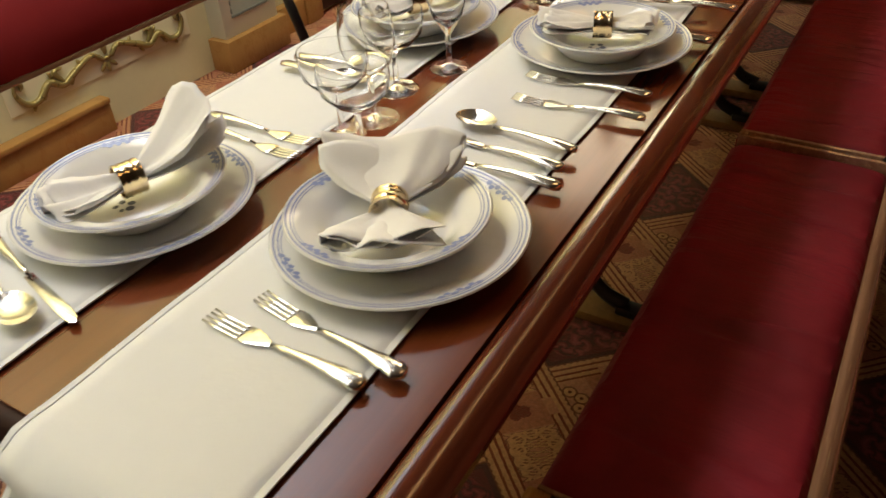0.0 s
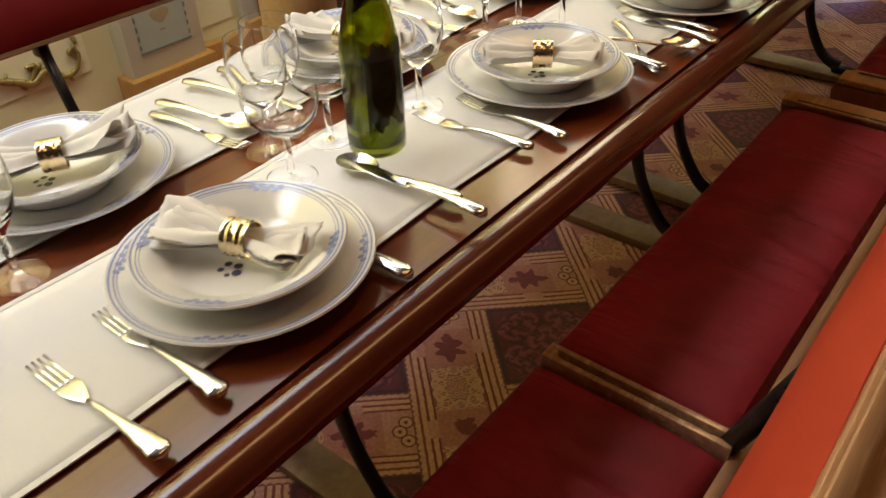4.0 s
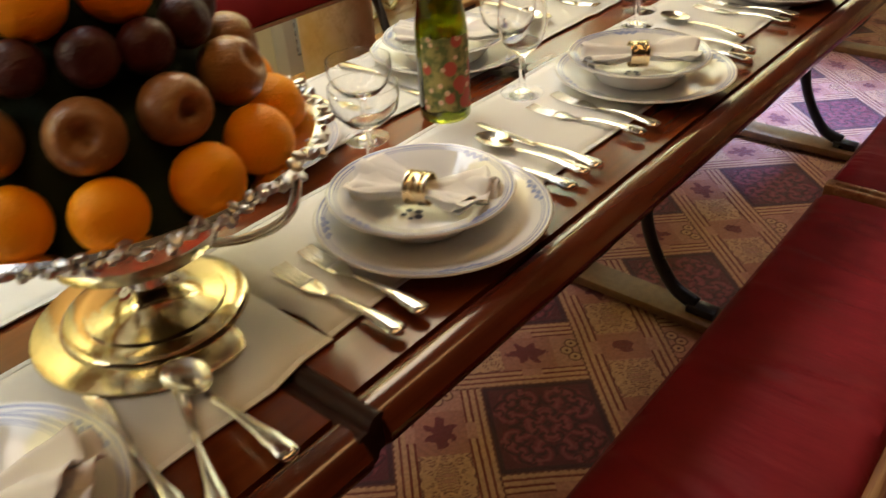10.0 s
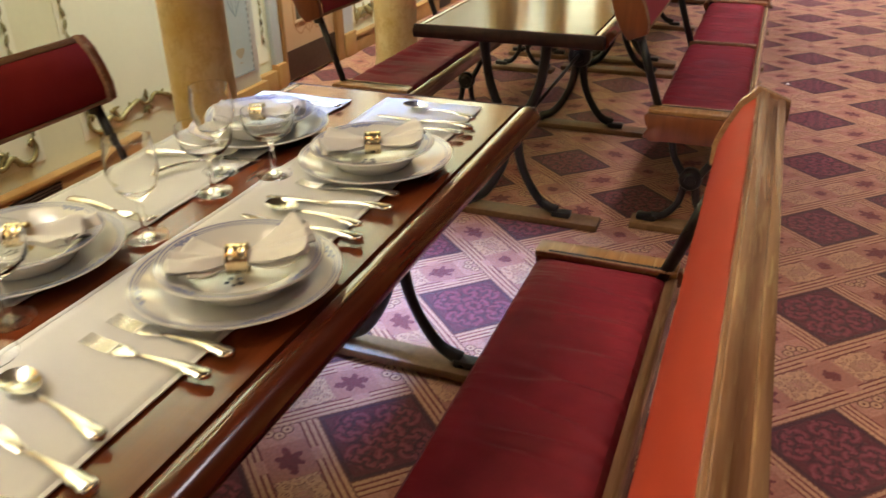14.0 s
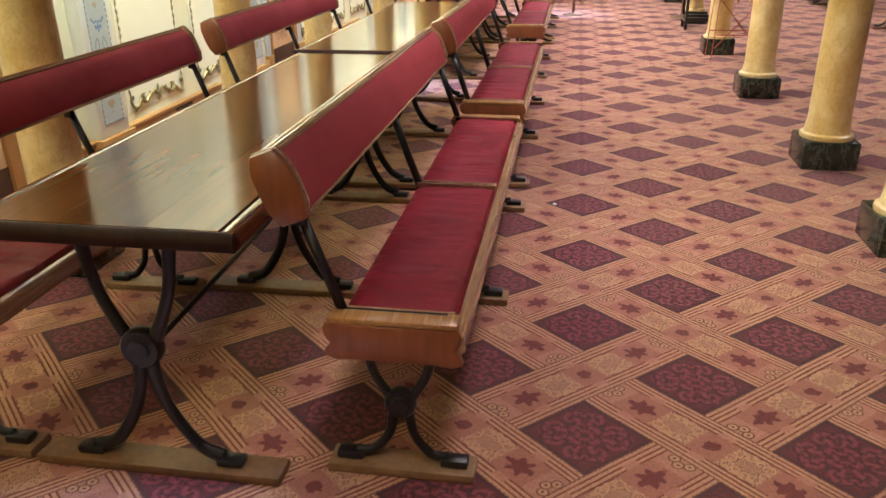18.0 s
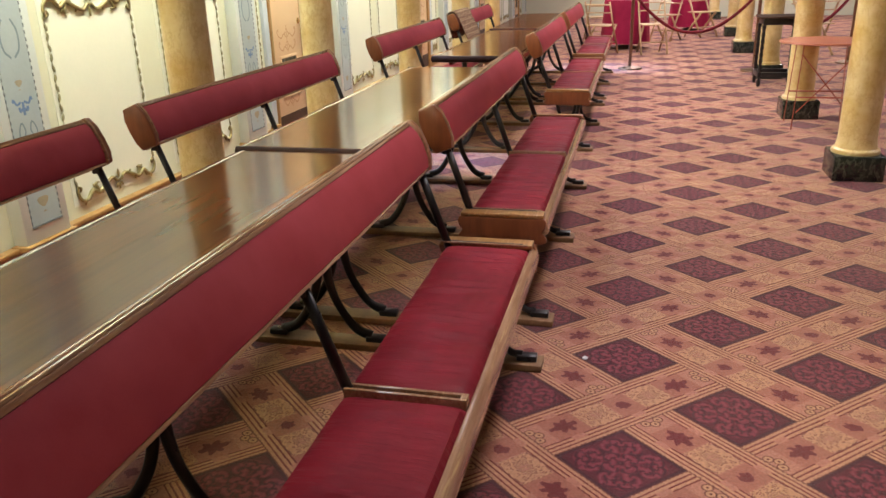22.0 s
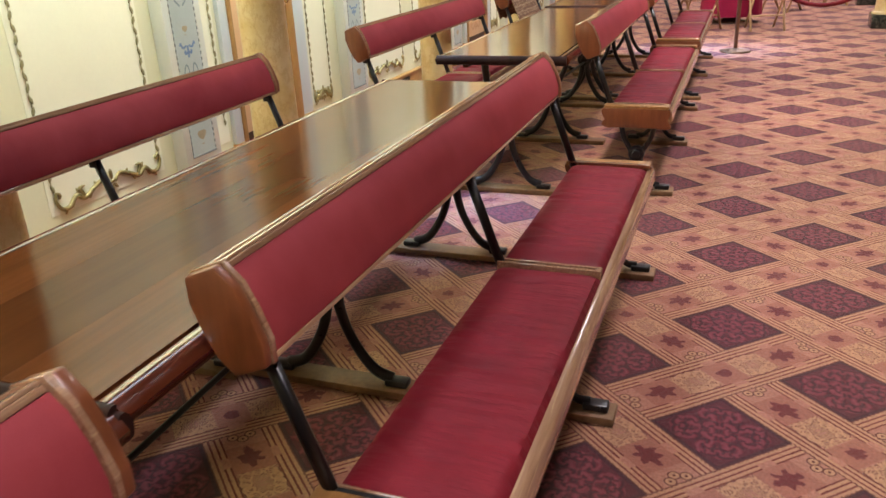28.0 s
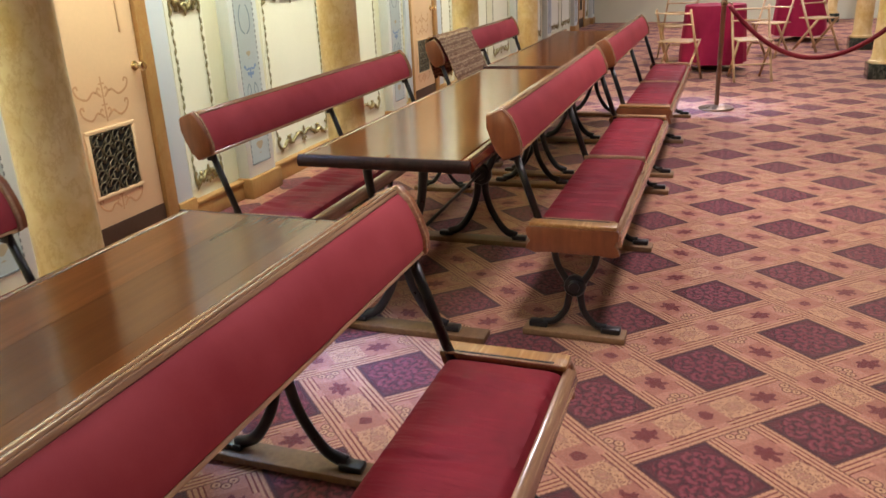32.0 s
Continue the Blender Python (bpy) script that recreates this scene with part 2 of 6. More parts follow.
    # bands: peach ground, edge straps, interlaced knots, small flowers
    tan = g.mix(blotch, (0.48, 0.200, 0.135), (0.58, 0.262, 0.175))
    straw = (0.62, 0.325, 0.178)
    # pattern lines, coloured darker to include the shade in the grooves
    red = (0.190, 0.022, 0.012)
    brown = (0.115, 0.018, 0.008)

    across = g.m("SUBTRACT", side, h)
    wavy = g.m("MULTIPLY", g.m("SINE", g.m("MULTIPLY", small, 190.0)), 0.0035)
    uneven = g.m("MULTIPLY", g.m("SUBTRACT", g.noise(p, 85, 2.0), 0.5), 0.010)
    across = g.m("ADD", across, uneven)
    band = g.mix(g.m("MULTIPLY", stripe(across, 0.020, 0.012), 0.8), tan, straw)
    band = g.mix(g.m("MULTIPLY", stripe(g.m("ADD", across, wavy), 0.002, 0.007), 0.85), band, brown)
    band = g.mix(g.m("MULTIPLY", stripe(across, 0.037, 0.0062), 0.9), band, red)
    band = g.mix(g.m("MULTIPLY", stripe(across, 0.054, 0.010), 0.9), band, straw)
    # long straps beside the fields, broken at the knots and flowers
    run = g.m("MULTIPLY", g.m("GREATER_THAN", small, 0.050), g.m("LESS_THAN", small, 0.45))
    band = g.mix(g.m("MULTIPLY", run, stripe(across, 0.072, 0.0060)), band, red)
    band = g.mix(g.m("MULTIPLY", run, stripe(across, 0.089, 0.010)), band, straw)
    band = g.mix(g.m("MULTIPLY", run, stripe(across, 0.105, 0.0055)), band, red)
    mid = g.m("GREATER_THAN", across, 0.111)
    pinkzone = g.m("MULTIPLY", mid, g.m("MAXIMUM", g.m("LESS_THAN", small, 0.135), g.m("GREATER_THAN", small, 0.40)))
    band = g.mix(g.m("MULTIPLY", pinkzone, 0.85), band, (0.43, 0.150, 0.100))
    # interlaced knot between two flowers: linked rings
    ks = g.m("ABSOLUTE", g.m("SUBTRACT", small, 0.262))
    kw = g.m("SUBTRACT", 0.5, side)
    zone = g.m("MULTIPLY", g.m("LESS_THAN", ks, 0.130), g.m("LESS_THAN", kw, 0.134))
    gap = 1.0
    for cs, cw, rr in ((0.030, 0.085, 0.030), (0.088, 0.066, 0.030), (0.108, 0.0, 0.026)):
        ring = g.m("SQRT", g.m("ADD", g.m("POWER", g.m("SUBTRACT", ks, cs), 2.0), g.m("POWER", g.m("SUBTRACT", kw, cw), 2.0)))
        gap = g.m("MINIMUM", gap, g.m("ABSOLUTE", g.m("SUBTRACT", ring, rr)))
    # braided strands that run on through the rings
    turn = g.m("MULTIPLY", ks, math.pi / 0.065)
    for wave, shift in (("SINE", 0.0), ("COSINE", 0.0), ("SINE", 0.8)):
        strand = g.m("MULTIPLY", g.m("ABSOLUTE", g.m(wave, g.m("ADD", turn, shift))), 0.100)
        gap = g.m("MINIMUM", gap, g.m("MULTIPLY", g.m("ABSOLUTE", g.m("SUBTRACT", kw, strand)), 0.55))
    gap = g.m("ADD", gap, g.m("MULTIPLY", uneven, 0.25))
    zone = g.m("MULTIPLY", zone, over)
    knot = g.m("MULTIPLY", g.m("LESS_THAN", gap, 0.0072), zone)
    shade = g.m("MULTIPLY", g.m("LESS_THAN", gap, 0.0125), zone)
    band = g.mix(g.m("MULTIPLY", shade, 0.8), band, brown)
    band = g.mix(knot, band, straw)
    # three round lobes where a band dives under the other
    under = g.m("SUBTRACT", 1.0, over)
    for ls, lw in ((0.238, 0.052), (0.205, 0.0)):
        lobe = g.m("SQRT", g.m("ADD", g.m("POWER", g.m("SUBTRACT", small, ls), 2.0), g.m("POWER", g.m("SUBTRACT", kw, lw), 2.0)))
        band = g.mix(g.m("MULTIPLY", under, g.m("MULTIPLY", g.m("LESS_THAN", lobe, 0.036), 0.8)), band, brown)
        band = g.mix(g.m("MULTIPLY", under, g.m("LESS_THAN", lobe, 0.027)), band, straw)
        band = g.mix(g.m("MULTIPLY", under, g.m("LESS_THAN", lobe, 0.009)), band, brown)
    # flowers at the middles of the bands, jagged
    jag = g.m("MULTIPLY", g.m("SUBTRACT", g.noise(p, 60, 2.0), 0.5), 0.075)
    fa = g.m("SUBTRACT", side, 0.5)
    fr = g.m("ADD", jag, g.m("SQRT", g.m("ADD", g.m("MULTIPLY", fa, fa), g.m("MULTIPLY", g.m("MULTIPLY", small, small), 0.55))))
    ang = g.m("ARCTAN2", fa, small)
    petal = g.m("ADD", 0.062, g.m("MULTIPLY", g.m("COSINE", g.m("MULTIPLY", ang, 6.0)), 0.016))
    flower = g.m("LESS_THAN", fr, petal)
    band = g.mix(g.m("MULTIPLY", flower, 0.92), band, (0.155, 0.009, 0.016))
    ga, gb = g.m("SUBTRACT", aa, 0.5), g.m("SUBTRACT", ab, 0.5)
    gr = g.m("ADD", jag, g.m("SQRT", g.m("ADD", g.m("MULTIPLY", ga, ga), g.m("MULTIPLY", gb, gb))))
    band = g.mix(g.m("MULTIPLY", g.m("LESS_THAN", gr, 0.048), 0.9), band, (0.165, 0.012, 0.018))
    col = g.mix(diamond, band, dia)
    worn = g.noise(p, 0.9, 4.0)
    col = g.mix(g.ramp(worn, 0.45, 0.75, 0.0, 0.12), col, (0.42, 0.22, 0.15))
    col = g.mix(g.m("MULTIPLY", fuzz, 0.14), col, (0.05, 0.015, 0.012))
    col = g.mix(g.ramp(tuft, 0.35, 0.65, 0.30, 0.0), col, (0.06, 0.018, 0.012))
    height = g.m("ADD", fuzz, g.m("MULTIPLY", g.m("SUBTRACT", knot, g.m("MULTIPLY", shade, 0.6)), 1.4))
    return g.finish(col, 0.93, 0.0, g.bump(height, 0.6, 0.006), Sheen_Weight=0.15)


LAT_X, LAT_Y, LAT_A, LAT_P = 0.791, 7.076, 0.354, 0.662

M_CARPET = carpet()
M_MAHOGANY = wood("polished_mahogany", (0.046, 0.009, 0.004), (0.120, 0.026, 0.010), 0.18, (70, 2.5, 70), 0.6)
M_TABLE = wood("faded_mahogany_top", (0.082, 0.0238, 0.0070), (0.160, 0.052, 0.016), 0.12, (55, 2.2, 55), 0.0, bump=0.006, clouds=1.3, tints=0.6, gloss=0.06)
M_TABLERED = wood("red_mahogany_top", (0.088, 0.018, 0.006), (0.185, 0.043, 0.012), 0.16, (55, 2.2, 55), 0.0, bump=0.02, clouds=1.3, tints=0.5)
M_OAK = wood("honey_oak", (0.21, 0.085, 0.022), (0.46, 0.23, 0.075), 0.34, (80, 4, 80), 0.35, worn=0.5)
M_TRIM = wood("rubbed_oak_moulding", (0.215, 0.097, 0.046), (0.48, 0.29, 0.175), 0.15, (80, 4, 80), 0.8, worn=0.5)
M_EBONY = wood("ebonised_edge", (0.012, 0.005, 0.004), (0.035, 0.012, 0.008), 0.55, (50, 50, 5), 0.0, gloss=0.15)
M_ENDWOOD = wood("red_brown_oak", (0.14, 0.038, 0.014), (0.28, 0.090, 0.032), 0.32, (40, 40, 5), 0.4)
M_PLANK = wood("raw_batten", (0.16, 0.082, 0.034), (0.31, 0.18, 0.085), 0.6, (50, 50, 50), 0.0)
M_PLANKDARK = wood("stained_batten", (0.10, 0.045, 0.014), (0.22, 0.11, 0.038), 0.5, (50, 50, 50), 0.0)
M_SEAT = velvet("crimson_velvet", (0.100, 0.006, 0.009), (0.265, 0.018, 0.030), 0.06, 0.8, 0.17)
M_BACK = velvet("rose_velvet", (0.285, 0.034, 0.042), (0.42, 0.074, 0.084), 0.10)
# red velvet with the orange of amber light mixed into its colour
M_AMBERLITBACK = velvet("amber_lit_red_velvet", (0.265, 0.028, 0.012), (0.37, 0.045, 0.021), 0.08)
M_DEEPBACK = velvet("deep_red_velvet", (0.20, 0.013, 0.014), (0.31, 0.028, 0.027), 0.08)
M_IRON = paint("black_iron_enamel", (0.012, 0.011, 0.011), 0.32, 0.1, 0.2)
M_LINEN = paint("linen", (0.70, 0.70, 0.68), 0.9, 0.03, 0.25)
M_PORCELAIN = paint("white_porcelain", (0.74, 0.735, 0.71), 0.10, 0.01, 0.0, coat=0.5)
M_BLUE = paint("blue_rim_print", (0.30, 0.34, 0.55), 0.15, 0.1, 0.0)
M_SILVER = metal("silver_plate", (0.88, 0.86, 0.81), 0.16)
M_CHASED = metal("chased_silver", (0.66, 0.64, 0.58), 0.34, 0.45)
M_GOLD = metal("gilt_brass", (0.86, 0.72, 0.46), 0.2)
M_PALEGOLD = metal("pale_gilt", (0.82, 0.72, 0.46), 0.09)
M_WALL = paint("cream_green_paint", (0.74, 0.745, 0.56), 0.45, 0.04)
M_WALLLIGHT = paint("pale_cream_panel", (0.82, 0.83, 0.69), 0.42, 0.03)
M_BLUEGREY = paint("blue_grey_panel", (0.43, 0.50, 0.52), 0.5, 0.08)
M_PALEBLUE = paint("pale_blue_frame", (0.60, 0.68, 0.74), 0.45, 0.03)
M_PEACH = paint("peach_door_paint", (0.76, 0.53, 0.32), 0.45, 0.05)
M_PEACHDARK = paint("terracotta_stencil", (0.58, 0.32, 0.17), 0.5, 0.05)
M_OCHRE = marbled("ochre_marbling", (0.63, 0.42, 0.13), (0.82, 0.67, 0.36), (0.48, 0.25, 0.06), scale=4.5, veins=0.35)
M_SKIRT = marbled("tan_marbling", (0.34, 0.185, 0.060), (0.46, 0.27, 0.10), (0.35, 0.15, 0.04), 0.45)
M_BLACKMARBLE = marbled("black_green_marble", (0.012, 0.016, 0.012), (0.03, 0.04, 0.03), (0.16, 0.18, 0.13), 0.2, 6.0)
M_DARKBASE = paint("dark_brown_base", (0.05, 0.022, 0.012), 0.5, 0.1)
M_ORNAMENT = paint("gilt_ornament", (0.40, 0.34, 0.16), 0.30, 0.2, 0.3, 0.5)
M_BEAD = paint("bead_gold_green", (0.36, 0.33, 0.17), 0.5, 0.2, 0.3)
# dark finishes of the unseen ceiling and closing walls, to limit bounced light
M_CEIL = paint("ceiling_brown", (0.045, 0.028, 0.016), 0.7, 0.03)
M_CLOSINGWALL = wood("dark_closing_wall", (0.030, 0.014, 0.007), (0.065, 0.031, 0.014), 0.45, (40, 40, 4), 0.1)
# near-black paint for the shade inside slots, vents and the grille
M_HOLESHADE = paint("opening_shade", (0.012, 0.010, 0.008), 0.8, 0.1)


# ---- mesh helpers ----
def smooth(bm, angle=40):
    lim = math.radians(angle)
    for f in bm.faces:
        f.smooth = True
    for e in bm.edges:
        if len(e.link_faces) == 2 and e.calc_face_angle(0.0) > lim:
            e.smooth = False
    return bm


def mesh_of(name, bm, material, angle=40):
    smooth(bm, angle)
    me = bpy.data.meshes.new(name)
    bm.to_mesh(me)
    bm.free()
    for mat in material if isinstance(material, (list, tuple)) else (material,):
        me.materials.append(mat)
    return me


def part(name, bm, material, parent=None, label="", m=None, angle=40):
    ob = new(name, mesh_of(name, bm, material, angle))
    if parent is not None:
        ob.parent = parent
    if m is not None:
        ob.matrix_local = m
    if label:
        ob["label"] = label
    return ob


def thing(name, label, category, group="", m=None, kind=""):
    ob = new(name)
    ob.empty_display_size = 0.05
    if m is not None:
        ob.matrix_world = m
    return tagged(ob, label, category, group, kind)


def box(x0, y0, z0, x1, y1, z1, bevel=0.0, seg=2, bm=None):
    own = bmesh.new()
    bmesh.ops.create_cube(own, size=1, matrix=Matrix.Translation(((x0 + x1) / 2, (y0 + y1) / 2, (z0 + z1) / 2)) @ Matrix.Diagonal((abs(x1 - x0), abs(y1 - y0), abs(z1 - z0), 1)))
    if bevel:
        bmesh.ops.bevel(own, geom=own.edges[:], offset=bevel, segments=seg, affect="EDGES", profile=0.5, clamp_overlap=True)
    return merge(bm, own)


def merge(bm, own):
    if bm is None:
        return own
    me = bpy.data.meshes.new("tmp")
    own.to_mesh(me)
    own.free()
    bm.from_mesh(me)
    bpy.data.meshes.remove(me)
    return bm


def lathe(profile, seg=24, bm=None, arc=2 * math.pi):
    """A turned body from (radius, height) pairs."""
    bm = bm or bmesh.new()
    rings = []
    closed = arc > 6.28
    n = seg if closed else seg + 1
    for r, z in profile:
        if r < 1e-5:
            rings.append([bm.verts.new((0, 0, z))])
        else:
            rings.append([bm.verts.new((r * math.cos(arc * k / seg), r * math.sin(arc * k / seg), z)) for k in range(n)])
    for lo, hi in zip(rings, rings[1:]):
        for k in range(seg):
            j = (k + 1) % n
            if len(lo) == 1 and len(hi) == 1:
                continue
            if len(lo) == 1:
                bm.faces.new((lo[0], hi[j], hi[k]))
            elif len(hi) == 1:
                bm.faces.new((lo[k], lo[j], hi[0]))
            else:
                bm.faces.new((lo[k], lo[j], hi[j], hi[k]))
    bmesh.ops.recalc_face_normals(bm, faces=bm.faces[:])
    return bm


def extrude(outline, depth, axis="y", at=0.0, bevel=0.0, bm=None):
    """A prism: the outline in the plane across the axis, pushed along it."""
    own = bmesh.new()

    def put3(p, d):
        if axis == "y":
            return (p[0], d, p[1])
        if axis == "x":
            return (d, p[0], p[1])
        return (p[0], p[1], d)

    lo = [own.verts.new(put3(p, at)) for p in outline]
    hi = [own.verts.new(put3(p, at + depth)) for p in outline]
    own.faces.new(lo)
    own.faces.new(hi[::-1])
    n = len(outline)
    for k in range(n):
        own.faces.new((lo[k], hi[k], hi[(k + 1) % n], lo[(k + 1) % n]))
    bmesh.ops.recalc_face_normals(own, faces=own.faces[:])
    if bevel:
        bmesh.ops.bevel(own, geom=own.edges[:], offset=bevel, segments=2, affect="EDGES", profile=0.5, clamp_overlap=True)
    return merge(bm, own)


def sweep(points, radius, seg=8, bm=None, flat=1.0, taper=None):
    """A bar of round or flattened section along a line of points."""
    bm = bm or bmesh.new()
    pts = [Vector(p) for p in points]
    rings = []
    up = Vector((0, 1, 0))
    for k, p in enumerate(pts):
        d = (pts[min(k + 1, len(pts) - 1)] - pts[max(k - 1, 0)]).normalized()
        if abs(d.dot(up)) > 0.95:
            up = Vector((1, 0, 0))
        s = d.cross(up).normalized()
        t = s.cross(d).normalized()
        r = radius if taper is None else radius * taper(k / max(1, len(pts) - 1))
        rings.append([bm.verts.new(p + r * (math.cos(2 * math.pi * j / seg) * s + flat * math.sin(2 * math.pi * j / seg) * t)) for j in range(seg)])
    for lo, hi in zip(rings, rings[1:]):
        for j in range(seg):
            bm.faces.new((lo[j], lo[(j + 1) % seg], hi[(j + 1) % seg], hi[j]))
    bm.faces.new(rings[0][::-1])
    bm.faces.new(rings[-1])
    return bm


def curve_points(ctrl, n=12):
    """A smooth line through control points."""
    pts = [Vector(p) for p in ctrl]
    ext = [2 * pts[0] - pts[1]] + pts + [2 * pts[-1] - pts[-2]]
    out = []
    for k in range(1, len(ext) - 2):
        p0, p1, p2, p3 = ext[k - 1:k + 3]
        for j in range(n):
            t = j / n
            out.append(0.5 * (2 * p1 + (p2 - p0) * t + (2 * p0 - 5 * p1 + 4 * p2 - p3) * t * t + (3 * p1 - p0 - 3 * p2 + p3) * t ** 3))
    out.append(pts[-1])
    return out


# ---- large structure ----
tagged(part("floor", box(WALL_X - 0.4, SOUTH_Y - 0.3, -0.12, EAST_X + 0.3, NORTH_Y + 0.3, 0.0), M_CARPET), "patterned carpet with maroon diamonds on interlaced tan bands", "carpet", kind="structure")
tagged(part("wall_west", box(WALL_X - 0.25, SOUTH_Y, 0.0, WALL_X, NORTH_Y, CEIL), M_WALL), "pale cream-green painted panelled wall", "wall", kind="structure")
# east and south walls and ceiling stay out of view, dark against bounce
tagged(part("wall_east", box(EAST_X, SOUTH_Y, 0.0, EAST_X + 0.25, NORTH_Y, CEIL), M_CLOSINGWALL), "unseen closing wall, kept dark to cut bounced light", "wall", kind="structure")
tagged(part("wall_south", box(WALL_X - 0.25, SOUTH_Y - 0.25, 0.0, EAST_X + 0.25, SOUTH_Y - 0.003, CEIL), M_CLOSINGWALL), "unseen closing wall, kept dark to cut bounced light", "wall", kind="structure")
tagged(part("wall_north", box(WALL_X - 0.25, NORTH_Y + 0.003, 0.0, EAST_X + 0.25, NORTH_Y + 0.25, CEIL), M_WALL), "pale cream-green painted wall", "wall", kind="structure")
tagged(part("ceiling", box(WALL_X - 0.25, SOUTH_Y - 0.25, CEIL + 0.003, EAST_X + 0.25, NORTH_Y + 0.25, CEIL + 0.2), M_CEIL), "unseen ceiling, kept dark brown to cut bounced light", "ceiling", kind="structure")

# the wall repeats every 4.49 m; all offsets are from the middle of its first painted pilaster
MODULE, FIRST = 4.49, 2.40
MODULES = [FIRST + MODULE * k for k in range(-1, 6)]
BASE_H = 0.13


def scroll(points, r, bm, taper=None):
    """One gilt stem in the wall's plane: points are (along, up)."""
    sweep(curve_points([(0.008, a, z) for a, z in points], 5), r, 6, bm, 1.0, taper or (lambda t: 0.55 + 0.9 * math.sin(math.pi * min(1, t * 0.9 + 0.1))))


def leaf_tip(a, z, da, dz, size, bm):
    own = bmesh.new()
    bmesh.ops.create_icosphere(own, subdivisions=1, radius=1.0)
    ang = math.atan2(dz, da)
    bmesh.ops.transform(own, matrix=Matrix.Translation((0.007, a, z)) @ Matrix.Rotation(ang, 4, "X") @ Matrix.Diagonal((0.006, size, size * 0.42, 1)), verts=own.verts[:])
    merge(bm, own)


def rococo(w, flip=1):
    """A gilt rocaille spray of width w: a central leaf with waved stems to both sides."""
    bm = bmesh.new()
    h = w / 2
    for s in (-1, 1):
        scroll([(s * 0.02, 0.0), (s * h * 0.16, flip * 0.030), (s * h * 0.36, flip * 0.004), (s * h * 0.52, flip * -0.022), (s * h * 0.66, flip * 0.004), (s * h * 0.80, flip * -0.036), (s * h * 0.93, flip * -0.030), (s * h, flip * 0.015), (s * h * 0.97, flip * 0.055)], 0.0095, bm)
        scroll([(s * h * 0.97, flip * 0.052), (s * h * 0.92, flip * 0.036), (s * h * 0.945, flip * 0.018)], 0.006, bm)
        scroll([(s * h * 0.50, flip * -0.020), (s * h * 0.58, flip * 0.030), (s * h * 0.49, flip * 0.036)], 0.007, bm)
        for f, z, d in ((0.30, 0.024, 1), (0.42, -0.022, -1), (0.62, 0.024, 1), (0.73, -0.030, -1), (0.86, -0.050, -1)):
            leaf_tip(s * h * f, flip * z, s * 0.6, flip * d, 0.020, bm)
        leaf_tip(s * 0.030, flip * 0.012, s * 0.8, flip * 0.6, 0.026, bm)
        leaf_tip(s * 0.022, flip * -0.026, s * 0.7, -flip * 0.7, 0.022, bm)
    leaf_tip(0, flip * 0.040, 0, flip, 0.032, bm)
    leaf_tip(0, flip * -0.034, 0, -flip, 0.022, bm)
    leaf_tip(0, 0, 1, 0, 0.020, bm)
    return bm


def husk_string(length):
    """A hanging chain of carved husks, from z = 0 up."""
    bm = bmesh.new()
    n = max(3, int(length / 0.052))
    step = length / n
    for k in range(n):
        z = (k + 0.5) * step
        own = lathe([(0.0, -0.021), (0.0045, -0.016), (0.0085, -0.002), (0.0060, 0.009), (0.0025, 0.016), (0.0, 0.021)], 6)
        bmesh.ops.transform(own, matrix=Matrix.Translation((0.006, 0, z)) @ Matrix.Rotation(0.35 * (-1) ** k, 4, "X") @ Matrix.Diagonal((0.7, 1.15, 1.15, 1)), verts=own.verts[:])
        merge(bm, own)
    sweep([(0.003, 0, 0), (0.003, 0, length)], 0.0022, 4, bm)
    return bm


SPRAYS = {}


def shared(kind, value, maker, material):
    key = (kind, value)
    if key not in SPRAYS:
        SPRAYS[key] = mesh_of(kind, maker(), material, 60)
    return SPRAYS[key]


def wall_panel(y0, y1, z0=0.245, z1=1.235, strings=(True, True), top=True):
    """A pale field framed by husk strings with a gilt spray below and above."""
    w = thing("wall_panel", "pale cream wall panel framed by gilt husk strings and sprays", "wall panel", "wall panels", pose(WALL_X, (y0 + y1) / 2, 0), "structure")
    h = (y1 - y0) / 2
    part("field", box(0.0005, -h - 0.035, BASE_H + 0.06, 0.004, h + 0.035, 2.35, 0.0), M_WALLLIGHT, w)
    length = z1 - z0 - 0.05
    for s, on in zip((-1, 1), strings):
        if on:
            o = new("husk_string", shared("husk_string", round(length, 2), lambda: husk_string(length), M_BEAD))
            o.parent, o.location = w, (0.004, s * h, z0 + 0.05)
    if y1 - y0 > 0.2:
        for name, z, f in (("bottom_spray", z0, 1), ("top_spray", z1 + 0.02, -1)):
            o = new(name, shared(name, round(2 * h, 2), lambda: rococo(2 * h, f), M_ORNAMENT))
            o.parent, o.location = w, (0.004, 0, z)
            o["label"] = "gilt carved rocaille spray"
    return w


def motif_urn(bm, z, s):
    o = lathe([(0.0, 0), (0.018, 0.002), (0.008, 0.014), (0.012, 0.022), (0.030, 0.040), (0.036, 0.058), (0.024, 0.066), (0.0, 0.066)], 10)
    bmesh.ops.transform(o, matrix=Matrix.Translation((0.0, 0, z)) @ Matrix.Diagonal((0.04, s, s, 1)), verts=o.verts[:])
    return merge(bm, o)


